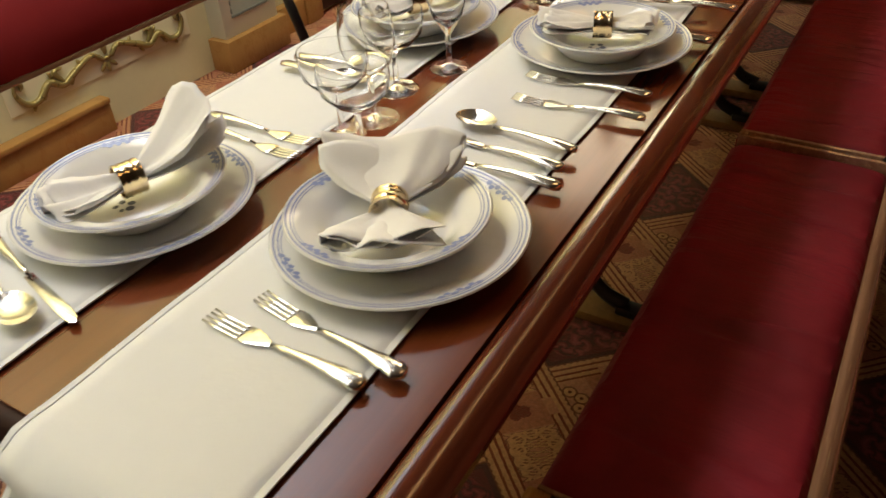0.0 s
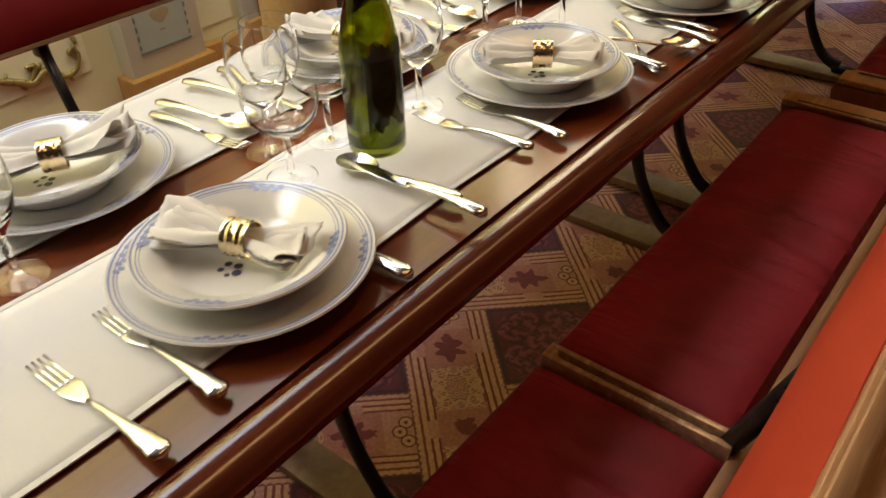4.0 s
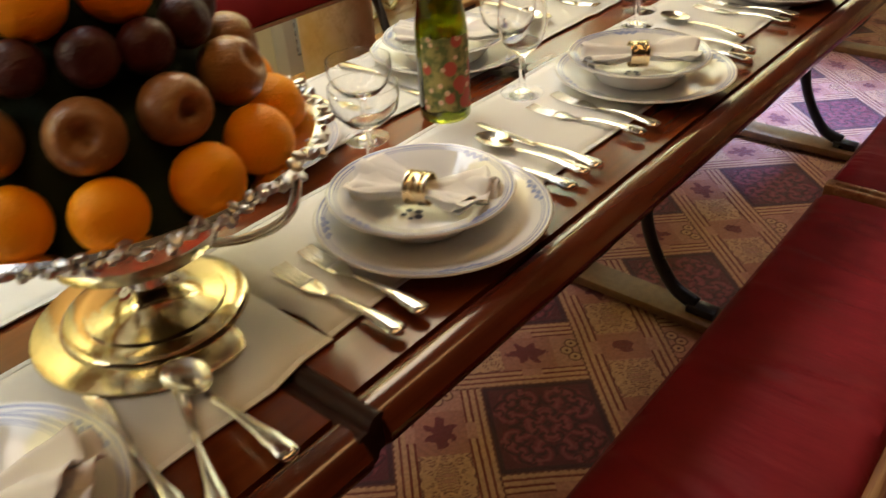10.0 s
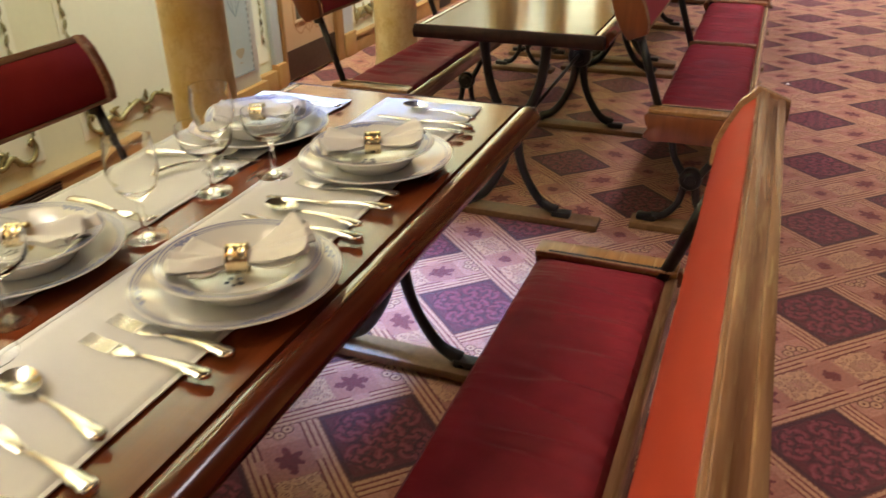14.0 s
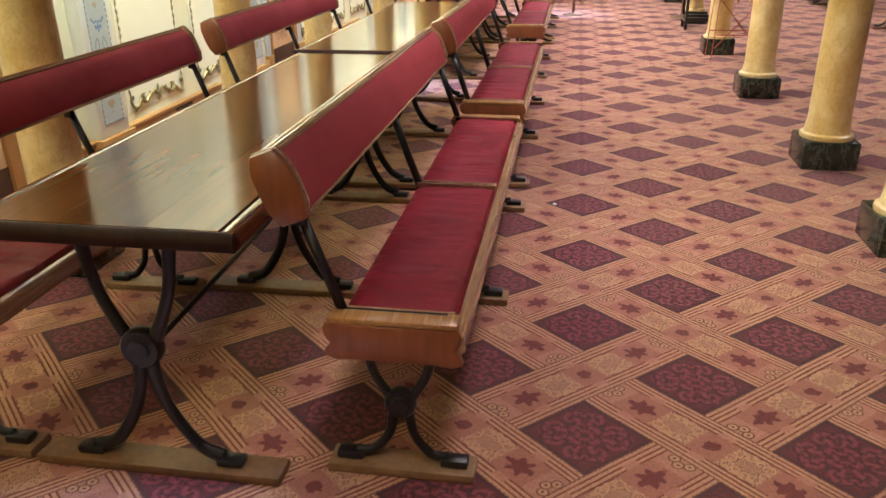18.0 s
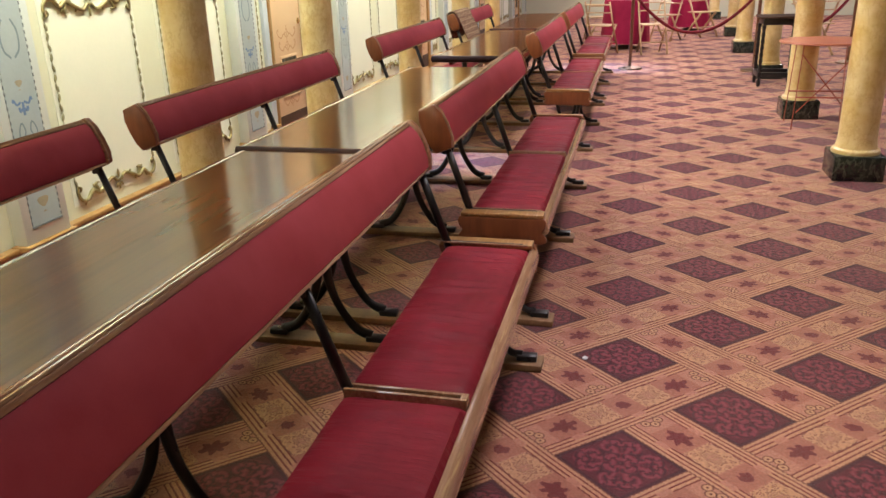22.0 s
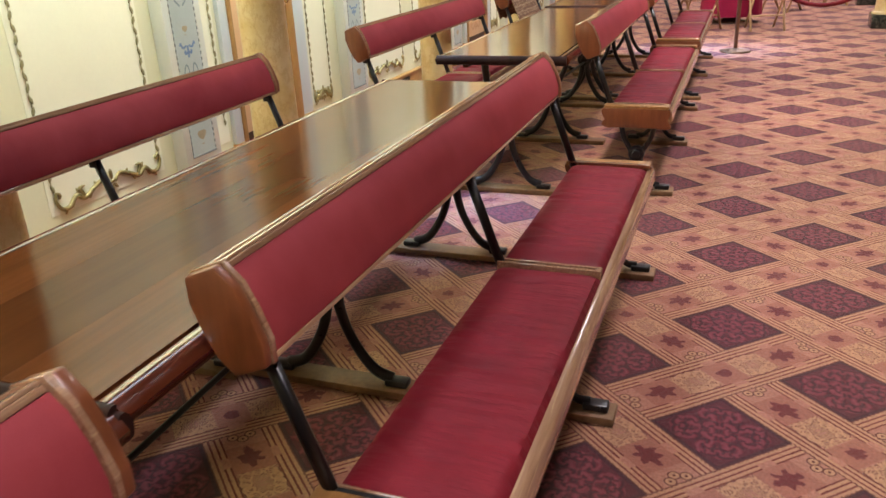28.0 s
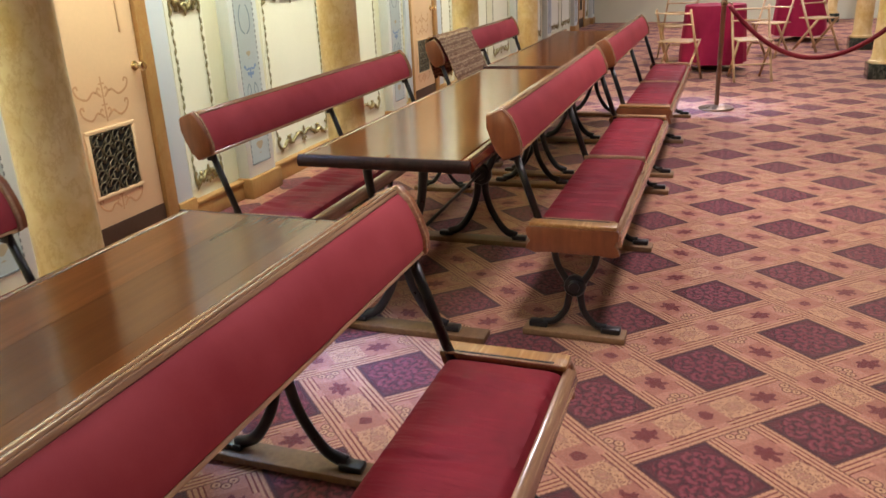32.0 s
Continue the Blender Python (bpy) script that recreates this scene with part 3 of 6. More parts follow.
def painted_pilaster():
    """A projecting boxed pilaster with a blue-grey painted panel."""
    p = thing("painted_pilaster", "white boxed pilaster with a blue-grey panel of painted urns and scrolls", "pilaster", "painted pilasters", None, "structure")
    d = 0.085
    part("casing", box(0.0, -0.16, BASE_H + 0.002, d, 0.16, 2.4, 0.004), M_PALEWHITE, p, "white painted wooden casing")
    part("painted_panel", box(d - 0.002, -0.105, 0.215, d + 0.0015, 0.105, 2.2), M_BLUEGREY, p, "blue-grey painted panel")
    rope = bmesh.new()
    for s in (-1, 1):
        for k in range(58):
            box(d + 0.001, s * 0.105 - 0.003, 0.225 + 0.034 * k, d + 0.004, s * 0.105 + 0.003, 0.243 + 0.034 * k, 0.0, 1, rope)
    box(d + 0.001, -0.109, 0.209, d + 0.005, 0.109, 0.217, 0.0, 1, rope)
    part("rope_border", rope, M_ROPE, p, "dark grey rope border")
    grey = bmesh.new()
    for base in (0.52, 1.32):
        for s in (-1, 1):
            sweep(curve_points([(0, 0, base), (0, s * 0.045, base + 0.07), (0, s * 0.06, base + 0.16), (0, s * 0.035, base + 0.21), (0, s * 0.018, base + 0.17), (0, s * 0.034, base + 0.14)], 6), 0.0045, 4, grey)
            sweep(curve_points([(0, s * 0.008, base + 0.02), (0, s * 0.022, base + 0.10), (0, s * 0.01, base + 0.15)], 5), 0.003, 4, grey)
            sweep(curve_points([(0, s * 0.012, base + 0.52), (0, s * 0.05, base + 0.56), (0, s * 0.056, base + 0.64), (0, s * 0.028, base + 0.70)], 5), 0.0055, 4, grey)
    bmesh.ops.transform(grey, matrix=Matrix.Translation((d + 0.0015, 0, 0)) @ Matrix.Diagonal((0.15, 1, 1, 1)), verts=grey.verts[:])
    part("grey_scrolls", grey, M_SCROLL, p, "painted grey-green scrolls")
    blue = bmesh.new()
    for base in (0.80, 1.60):
        for s in (-1, 1):
            sweep(curve_points([(0, s * 0.012, base + 0.03), (0, s * 0.04, base + 0.02), (0, s * 0.058, base + 0.045), (0, s * 0.064, base + 0.032)], 5), 0.006, 4, blue)
            sweep(curve_points([(0, s * 0.004, base - 0.005), (0, s * 0.024, base - 0.012), (0, s * 0.028, base + 0.006)], 4), 0.008, 4, blue)
        sweep([(0, 0, base - 0.035), (0, 0, base + 0.03)], 0.008, 4, blue)
    bmesh.ops.transform(blue, matrix=Matrix.Translation((d + 0.0018, 0, 0)) @ Matrix.Diagonal((0.12, 1, 1, 1)), verts=blue.verts[:])
    part("blue_palmettes", blue, M_BLUEPAINT, p, "painted blue palmettes")
    urn = bmesh.new()
    motif_urn(urn, 0.27, 1.25)
    motif_urn(urn, 0.885, 0.75)
    motif_urn(urn, 1.685, 0.75)
    bmesh.ops.transform(urn, matrix=Matrix.Translation((d + 0.001, 0, 0)), verts=urn.verts[:])
    part("painted_urns", urn, M_URN, p, "painted terracotta urns")
    part("plinth", box(0.0, -0.185, 0.0, d + 0.03, 0.185, BASE_H + 0.004, 0.006), M_SKIRT, p, "tan marbled plinth")
    return p


def grille_mesh(w, h):
    """A cast openwork grille of joined rings and curls."""
    bm = bmesh.new()
    nx, nz = 4, 5
    for i in range(nx):
        for k in range(nz):
            cy, cz = (i + 0.5) * w / nx - w / 2, (k + 0.5) * h / nz - h / 2
            r = 0.44 * w / nx
            ring = [(0.004, cy + r * math.cos(a), cz + r * math.sin(a)) for a in [2 * math.pi * j / 10 for j in range(9)]]
            if (i + k) % 2:
                ring = [(x, 2 * cy - y, z) for x, y, z in ring]
            sweep(ring + [(0.004, cy + (0.2 * r if (i + k) % 2 == 0 else -0.2 * r), cz)], 0.0052, 5, bm)
            sweep([(0.004, cy - w / nx / 2, cz - h / nz / 2), (0.004, cy + w / nx / 2, cz + h / nz / 2)], 0.0035, 4, bm)
    return bm


def stencil(parent, z, w, name="stencil"):
    bm = bmesh.new()
    for s in (-1, 1):
        sweep(curve_points([(0, s * 0.02, 0), (0, s * w * 0.16, 0.02), (0, s * w * 0.28, -0.01), (0, s * w * 0.42, 0.012), (0, s * w * 0.47, 0.05), (0, s * w * 0.42, 0.062), (0, s * w * 0.40, 0.045)], 5), 0.0055, 4, bm)
        sweep(curve_points([(0, s * 0.012, -0.01), (0, s * 0.036, 0.012), (0, s * 0.03, 0.036), (0, s * 0.016, 0.028)], 4), 0.005, 4, bm)
    sweep([(0, 0, -0.03), (0, 0, 0.09)], 0.005, 4, bm)
    sweep([(0, -0.02, 0.055), (0, 0.02, 0.055)], 0.004, 4, bm)
    bmesh.ops.transform(bm, matrix=Matrix.Translation((0.0, 0, z)) @ Matrix.Diagonal((0.15, 1, 1, 1)), verts=bm.verts[:])
    return part(name, bm, M_PEACHDARK, parent, "terracotta stencilled scroll", Matrix.Translation((0.0215, 0, 0)))


def wall_door():
    """A narrow peach door, hinged in an ochre frame, with a cast grille; origin at the middle of its leaf."""
    d = thing("door_1", "closed peach painted door with stencilled scrolls and iron grille", "door", "wall doors", None, "structure")
    leaf = part("leaf", box(0.0, -0.308, 0.02, 0.02, 0.308, 2.05, 0.003), M_PEACH, d)
    part("kick_board", box(0.02, -0.306, 0.02, 0.027, 0.306, 0.20, 0.003), M_DARKBASE, d, "dark brown kick board")
    for z0, z1 in ((1.15, 1.95),):
        for y in (-0.2, 0.2):
            part("panel_bead", box(0.02, y - 0.008, z0, 0.027, y + 0.008, z1, 0.003), M_PEACH, d)
    frame = part("grille_frame", box(0.019, -0.175, 0.345, 0.030, 0.175, 0.365, 0.003), M_PEACH, d)
    part("grille_frame", box(0.019, -0.175, 0.680, 0.030, 0.175, 0.700, 0.003), M_PEACH, d)
    for y in (-0.165, 0.165):
        part("grille_frame", box(0.019, y - 0.012, 0.3652, 0.0298, y + 0.012, 0.6798, 0.003), M_PEACH, d)
    part("opening", box(0.0195, -0.152, 0.3655, 0.0215, 0.152, 0.6795), M_HOLESHADE, d, "black sheet for the shade behind the grille")
    part("grille", grille_mesh(0.30, 0.31), M_GRILLE, d, "openwork cast-iron grille", Matrix.Translation((0.021, 0, 0.5225)))
    stencil(d, 0.86, 0.40)
    stencil(d, 0.755, 0.36)
    stencil(d, 0.285, 0.34)
    knob = lathe([(0.0, 0), (0.026, 0.0), (0.026, 0.004), (0.012, 0.008), (0.010, 0.030), (0.020, 0.038), (0.027, 0.050), (0.022, 0.064), (0.0, 0.068)], 14)
    bmesh.ops.transform(knob, matrix=Matrix.Rotation(math.radians(90), 4, "Y"), verts=knob.verts[:])
    part("door_knob", knob, M_GOLD, d, "polished brass knob", Matrix.Translation((0.02, 0.262, 0.97)))
    for y0, y1, name in ((-0.345, -0.312, "jamb"), (0.312, 0.402, "jamb")):
        part(name, box(0.0, y0, 0.0, 0.045, y1, 2.1, 0.006), M_SKIRT, d, "tan marbled door jamb")
    part("lintel", box(0.0, -0.345, 2.1005, 0.045, 0.402, 2.25, 0.006), M_SKIRT, d)
    return d


M_PALEWHITE = paint("white_gloss_casing", (0.70, 0.76, 0.74), 0.35, 0.03)
M_ROPE = paint("grey_rope", (0.24, 0.27, 0.29), 0.6, 0.2)
M_SCROLL = paint("grey_green_stencil", (0.22, 0.29, 0.33), 0.5, 0.15)
M_BLUEPAINT = paint("cobalt_stencil", (0.16, 0.26, 0.48), 0.5, 0.15)
M_URN = paint("terracotta_stencil_urn", (0.47, 0.40, 0.27), 0.5, 0.2)
M_GRILLE = paint("bronzed_iron", (0.16, 0.125, 0.075), 0.4, 0.3, 0.4, 0.4)

pilaster0 = painted_pilaster()
door0 = wall_door()
first = True
for y in MODULES:
    wall_panel(y - 1.04, y - 0.30)
    wall_panel(y + 0.245, y + 0.335, strings=(False, True), top=False)
    wall_panel(y + 1.46, y + 1.73)
    wall_panel(y + 2.42, y + 3.16)
    for dy in (0.0, 2.07):
        if first and dy == 0.0:
            pilaster0.matrix_world = pose(WALL_X, y, 0)
        else:
            copy_thing(pilaster0, pose(WALL_X, y + dy, 0))
    if first:
        door0.matrix_world = pose(WALL_X, y + 0.83, 0)
    else:
        copy_thing(door0, pose(WALL_X, y + 0.83, 0))
    first = False
    for a, b in ((0.40, 0.483), (1.236, 1.385)):
        tagged(part("trim", box(WALL_X + 0.0005, y + a, 0.0, WALL_X + 0.032, y + b, 2.3, 0.004), M_PALEBLUE), "pale blue painted upright beside the door", "trim", kind="structure")
        tagged(part("trim", box(WALL_X + 0.0006, y + a - 0.006, 0.0, WALL_X + 0.055, y + b + 0.004, BASE_H + 0.03, 0.006), M_SKIRT), "tan marbled block at the foot of the door upright", "trim", kind="structure")
    for a, b in ((1.39, 1.884), (2.256, 3.752), (3.94 + 0.188 + 0.0, 3.94 + 0.188 + 0.70)):
        if b - a > 0.72 or a < 1.5:
            bm = box(WALL_X + 0.0005, y + a, 0.0, WALL_X + 0.045, y + b, BASE_H - 0.022, 0.004)
            box(WALL_X + 0.0005, y + a, BASE_H - 0.022, WALL_X + 0.056, y + b, BASE_H, 0.006, 2, bm)
            tagged(part("baseboard", bm, M_SKIRT), "tan marbled baseboard with a moulded ledge", "baseboard", kind="structure")
    bm = box(WALL_X + 0.0005, y + 0.19, 0.0, WALL_X + 0.045, y + 0.392, BASE_H, 0.004)
    tagged(part("baseboard", bm, M_SKIRT), "tan marbled baseboard", "baseboard", kind="structure")
    v = thing("floor_vent", "dark slotted heating vent in the tan baseboard", "vent", "baseboard vents", pose(WALL_X + 0.045, y - 1.42, 0.055))
    part("opening", box(0.0003, -0.13, -0.04, 0.003, 0.13, 0.04, 0.0), M_HOLESHADE, v)
    for k in range(6):
        part("slat", box(0.002, -0.128, -0.036 + 0.0125 * k, 0.006, 0.128, -0.031 + 0.0125 * k, 0.001, 1), M_DARKBASE, v)


def round_column(x, y, base=True):
    """A marbled ochre wooden column on a square black-marble block."""
    c = thing("column", "round ochre marbled column on a square black marble base", "column", "columns", pose(x, y, 0))
    part("shaft", lathe([(0.147, 0.165), (0.150, 0.177), (0.146, 0.191), (0.130, 0.201), (0.125, 0.225), (0.118, 0.27), (0.114, 1.2), (0.108, 3.0), (0.14, 3.15), (0.15, 3.3)], 36), M_OCHRE, c, "ochre marbled shaft")
    part("base_block", box(-0.155, -0.155, 0.0, 0.155, 0.155, 0.165, 0.008), M_BLACKMARBLE, c, "black-green marble block")
    return c


for x, y in ((-1.42, 2.45), (-1.42, 3.97), (-1.45, 5.72), (-1.42, 7.35), (-1.45, 9.38), (-1.46, 11.12), (-1.40, 13.30), (-1.42, 15.75), (-1.42, 18.0)):
    round_column(x, y)
for x, y in ((2.21, 5.9), (2.21, 8.03), (2.21, 9.33), (2.21, 11.28), (2.23, 13.45), (2.32, 16.05), (2.35, 18.9), (2.48, 21.7), (2.5, 26.3), (5.9, 6.0), (5.9, 9.6), (5.9, 13.6), (5.9, 17.8), (5.9, 22.4)):
    round_column(x, y)


# ---- cast-iron trestle, used by tables and benches ----
def trestle(parent, y, zt, hub_z, top_w, foot_w, r, plank_w, cx=0.0, plank=None):
    """Two crossed curved bars with a round boss, feet and a wooden batten beneath."""
    base = 0.028
    own = lathe([(0.0, -0.02), (2.3 * r, -0.02), (2.6 * r, -0.012), (2.6 * r, 0.012), (2.3 * r, 0.02), (1.7 * r, 0.017), (1.3 * r, 0.021), (1.2 * r, 0.027), (0.0, 0.027)], 18)
    bmesh.ops.transform(own, matrix=Matrix.Rotation(math.radians(90), 4, "X"), verts=own.verts[:])
    t = part("trestle", own, M_IRON, parent, "black cast-iron trestle with a round boss", Matrix.Translation((cx, y, hub_z)))
    for s in (-1, 1):
        up = curve_points([(s * top_w, 0, zt - hub_z), (s * top_w * 0.96, 0, (zt - hub_z) * 0.78), (s * top_w * 0.80, 0, (zt - hub_z) * 0.46), (s * top_w * 0.44, 0, (zt - hub_z) * 0.16), (s * 0.015, 0, -0.005)], 6)
        part("arm", sweep(up, r, 8, None, 0.75, lambda f: 1.05 - 0.25 * math.sin(math.pi * f)), M_IRON, t)
        d = hub_z - base
        dn = curve_points([(s * 0.016, 0, 0.0), (s * 0.024, 0, -d * 0.30), (s * foot_w * 0.30, 0, -d * 0.58), (s * foot_w * 0.64, 0, -d * 0.85), (s * foot_w, 0, -d + 0.020)], 6)
        part("leg", sweep(dn, r, 8, None, 0.75, lambda f: 1.05 - 0.25 * math.sin(math.pi * f)), M_IRON, t)
        part("foot", box(s * (foot_w - 0.02), -0.022, -d + 0.0005, s * (foot_w + 0.055), 0.022, -d + 0.024, 0.006), M_IRON, t)
    part("foot_batten", box(cx - plank_w, y - 0.045, 0.001, cx + plank_w, y + 0.045, base, 0.004), plank or M_PLANK, parent, "wooden batten under the iron feet")
    return t


def build_table(top_material):
    t = thing("dining_table", "long polished mahogany table on black cast-iron trestles", "table", "long tables")
    L, W, Z = TABLE_L, TABLE_W, TABLE_Z
    cuts = (-W + 0.055, -W + 0.255, -0.235, -0.055)
    for x0, x1 in zip(cuts, cuts[1:]):
        part("board", box(x0 + 0.00004, 0.002, Z - 0.034, x1 - 0.00004, L - 0.002, Z, 0.0003, 1), top_material, t)
    # moulded edge along both long sides: raised bead, groove and rounded nose
    prof = [(0.0, Z - 0.004), (0.004, Z - 0.0015), (0.012, Z), (0.026, Z - 0.001), (0.040, Z - 0.008), (0.0495, Z - 0.021), (0.0485, Z - 0.034), (0.040, Z - 0.044), (0.020, Z - 0.047), (0.0, Z - 0.046)]
    for s in (0, 1):
        o = [(-0.052 + x, z) if s == 0 else (-W + 0.052 - x, z) for x, z in prof]
        part("edge_moulding", extrude(o, L, "y"), M_MAHOGANY, t, "rounded glossy mahogany edge")
    for s in (0, 1):
        y = 0.0 if s == 0 else L
        d = -1 if s == 0 else 1
        o = [(y + d * (x - 0.006) * 0.5, z) for x, z in prof]
        part("end_moulding", extrude(o, W - 0.03, "x", -W + 0.015), M_EBONY, t, "dark ebonised table end")
    part("apron", box(-W + 0.12, 0.1, Z - 0.08, -W + 0.15, L - 0.1, Z - 0.035, 0.004), M_MAHOGANY, t)
    part("apron", box(-0.15, 0.1, Z - 0.08, -0.12, L - 0.1, Z - 0.035, 0.004), M_MAHOGANY, t)
    for y in (0.11, L / 2, L - 0.1):
        trestle(t, y, Z - 0.035, 0.375, 0.118, 0.185, 0.022, 0.35, -W / 2, M_PLANKDARK)
    for y0, y1 in ((0.11, L / 2), (L - 0.1, L / 2)):
        part("tie_rod", sweep([(-W / 2, y0, 0.35), (-W / 2, y1, 0.385)], 0.008), M_IRON, t)
    return t


BENCH_L = 2.18


def build_bench(rail_side, back_material, label):
    """Reversible tram-style bench; the seat faces +x, its middle lies at the origin."""
    b = thing("bench", label, "bench", "benches along the tables")
    H = BENCH_L / 2
    # scalloped end boards
    o = [(-0.185, 0.372), (-0.150, 0.358), (-0.10, 0.362), (0.10, 0.362), (0.145, 0.356), (0.172, 0.366), (0.164, 0.390), (0.150, 0.405), (0.164, 0.424), (0.168, 0.448), (0.160, 0.462), (-0.178, 0.462), (-0.186, 0.448), (-0.180, 0.424), (-0.166, 0.405), (-0.180, 0.390)]
    for s in (-1, 1):
        part("end_board", extrude(o, 0.026, "y", s * (H - 0.013) - 0.013, 0.004), M_ENDWOOD, b, "red-brown scalloped wooden end board")
    for s in (-1, 1):
        y = s * (H - 0.032)
        bm = box(-0.172, y - 0.032, 0.462, 0.158, y + 0.032, 0.479, 0.005)
        part("arm_slot_rail", bm, M_OAK, b, "honey oak end rail with a slot for the back's arm")
        part("slot", box(-0.150, y - s * 0.024 - 0.005, 0.4785, 0.125, y - s * 0.024 + 0.005, 0.4797), M_HOLESHADE, b, "black strip for the shade in the narrow slot")
        part("slot_edge", box(-0.165, y - s * 0.0335 - 0.0035, 0.474, 0.145, y - s * 0.0335 + 0.0035, 0.4815, 0.002), M_TRIM, b, "pale worn metal-like lip")
    bm = box(-0.150, -0.017, 0.440, 0.146, -0.006, 0.479, 0.003)
    box(-0.150, 0.006, 0.440, 0.146, 0.017, 0.479, 0.003, 2, bm)
    box(0.128, -0.007, 0.440, 0.146, 0.007, 0.479, 0.002, 2, bm)
    part("arm_slot_rail", bm, M_TRIM, b, "worn pale cross rail with the slot of the back's arm")
    rail = [(0.0, 0.398), (0.020, 0.396), (0.034, 0.402), (0.038, 0.414), (0.032, 0.424), (0.033, 0.436), (0.024, 0.448), (0.010, 0.456), (0.0, 0.456)]
    s = rail_side
    part("seat_rail", extrude([(s * (0.148 + 0.78 * x), z) for x, z in rail], BENCH_L - 0.02, "y", -H + 0.01), M_TRIM, b, "moulded rail with a rubbed shiny edge")
    part("seat_rail", box(-s * 0.150, -H + 0.027, 0.385, -s * 0.132, H - 0.027, 0.425, 0.004), M_ENDWOOD, b)
    part("seat_board", box(-0.131, -H + 0.027, 0.395, 0.131, H - 0.027, 0.418, 0.002), M_ENDWOOD, b)
    span = H - 0.064 - 0.018
    for k, y0 in enumerate((-H + 0.0645, 0.0175)):
        part("seat_cushion", cushion(0.306, span, 0.062, 7 + k), M_SEAT, b, "", Matrix.Translation((0, y0 + span / 2, 0.4185)))
    for y in (-H + 0.05, 0.0, H - 0.05):
        trestle(b, y, 0.390, 0.215, 0.085, 0.125, 0.0165, 0.20)
    # swing-over back, leaning out behind the seat
    tilt = Matrix.Translation((-0.268, 0, 0.805)) @ Matrix.Rotation(math.radians(-22), 4, "Y")
    bh = H - 0.005
    pad = [(-0.030, -0.080), (0.030, -0.080), (0.041, -0.050), (0.044, 0.0), (0.041, 0.045), (0.028, 0.074), (-0.028, 0.074), (-0.041, 0.045), (-0.044, 0.0), (-0.041, -0.050)]
    back = part("backrest", padded(pad, bh - 0.025), back_material, b, "", tilt)
    cap = [(-0.034, -0.090), (0.034, -0.090), (0.049, -0.052), (0.052, 0.0), (0.049, 0.050), (0.032, 0.092), (-0.032, 0.092), (-0.049, 0.050), (-0.052, 0.0), (-0.049, -0.052)]
    for s in (-1, 1):
        part("end_cap", extrude(cap, 0.020, "y", s * (bh - 0.010) - 0.010, 0.005), M_ENDWOOD, back, "polished oak end cap")
        part("cap_moulding", extrude([(x * 1.045, z * 1.03) for x, z in cap], 0.012, "y", s * (bh - 0.0265) - 0.006, 0.003), M_TRIM, back, "pale worn moulding round the end cap")
    for z0, z1, n in ((0.0745, 0.086, 0), (-0.091, -0.0805, 1)):
        part("back_rail", box(-0.029, -bh + 0.033, z0, 0.029, bh - 0.033, z1, 0.003), M_TRIM, back, "rubbed oak rail along the back")
        if n == 0:
            for x in (-0.017, 0.017):
                part("rail_bead", box(x - 0.0085, -bh + 0.033, 0.0855, x + 0.0085, bh - 0.033, 0.0925, 0.003), M_TRIM, back)
    for y in (-H + 0.058, 0.0, H - 0.058):
        bm = sweep([(-0.238, y, 0.735), (-0.138, y, 0.452)], 0.0150, 8, None, 0.75)
        box(-0.256, y - 0.012, 0.700, -0.222, y + 0.012, 0.742, 0.004, 2, bm)
        part("back_arm", bm, M_IRON, b, "straight black iron arm")
    return b


def cushion(w, l, h, seed):
    """A soft pad with a few creases across it."""
    rng = random.Random(seed)
    bm = bmesh.new()
    nx, ny = 20, 110
    creases = [(rng.uniform(-0.42, 0.42) * l, rng.uniform(0.5, 1.0), rng.uniform(-0.25, 0.25), rng.uniform(-0.4, 0.3)) for _ in range(11)]
    grid = []
    for i in range(nx + 1):
        row = []
        for j in range(ny + 1):
            u, v = i / nx * 2 - 1, j / ny * 2 - 1
            edge = (1 - abs(u) ** 8) ** 0.5 * (1 - abs(v) ** 22) ** 0.5
            z = h * 0.45 + h * 0.55 * edge
            x, y = u * w / 2, v * l / 2
            for cy, amp, slope, off in creases:
                d = (y - cy - slope * x - 0.3 * x * x) / 0.014
                fade = math.exp(-((u - off) / 0.55) ** 2)
                z -= 0.0100 * amp * fade * math.exp(-d * d) - 0.0070 * amp * fade * math.exp(-(d - 1.7) ** 2)
            z += 0.0025 * noise.noise((x * 9, y * 5, seed)) * edge
            row.append(bm.verts.new((x, y, z)))
        grid.append(row)
    for i in range(nx):
        for j in range(ny):
            bm.faces.new((grid[i][j], grid[i + 1][j], grid[i + 1][j + 1], grid[i][j + 1]))
    rim = [grid[i][0] for i in range(nx + 1)] + [grid[nx][j] for j in range(1, ny + 1)] + [grid[i][ny] for i in range(nx - 1, -1, -1)] + [grid[0][j] for j in range(ny - 1, 0, -1)]
    low = [bm.verts.new((v.co.x, v.co.y, 0.0)) for v in rim]
    n = len(rim)
    for k in range(n):
        bm.faces.new((rim[k], low[k], low[(k + 1) % n], rim[(k + 1) % n]))
    bm.faces.new(low)
    bmesh.ops.recalc_face_normals(bm, faces=bm.faces[:])
    return bm


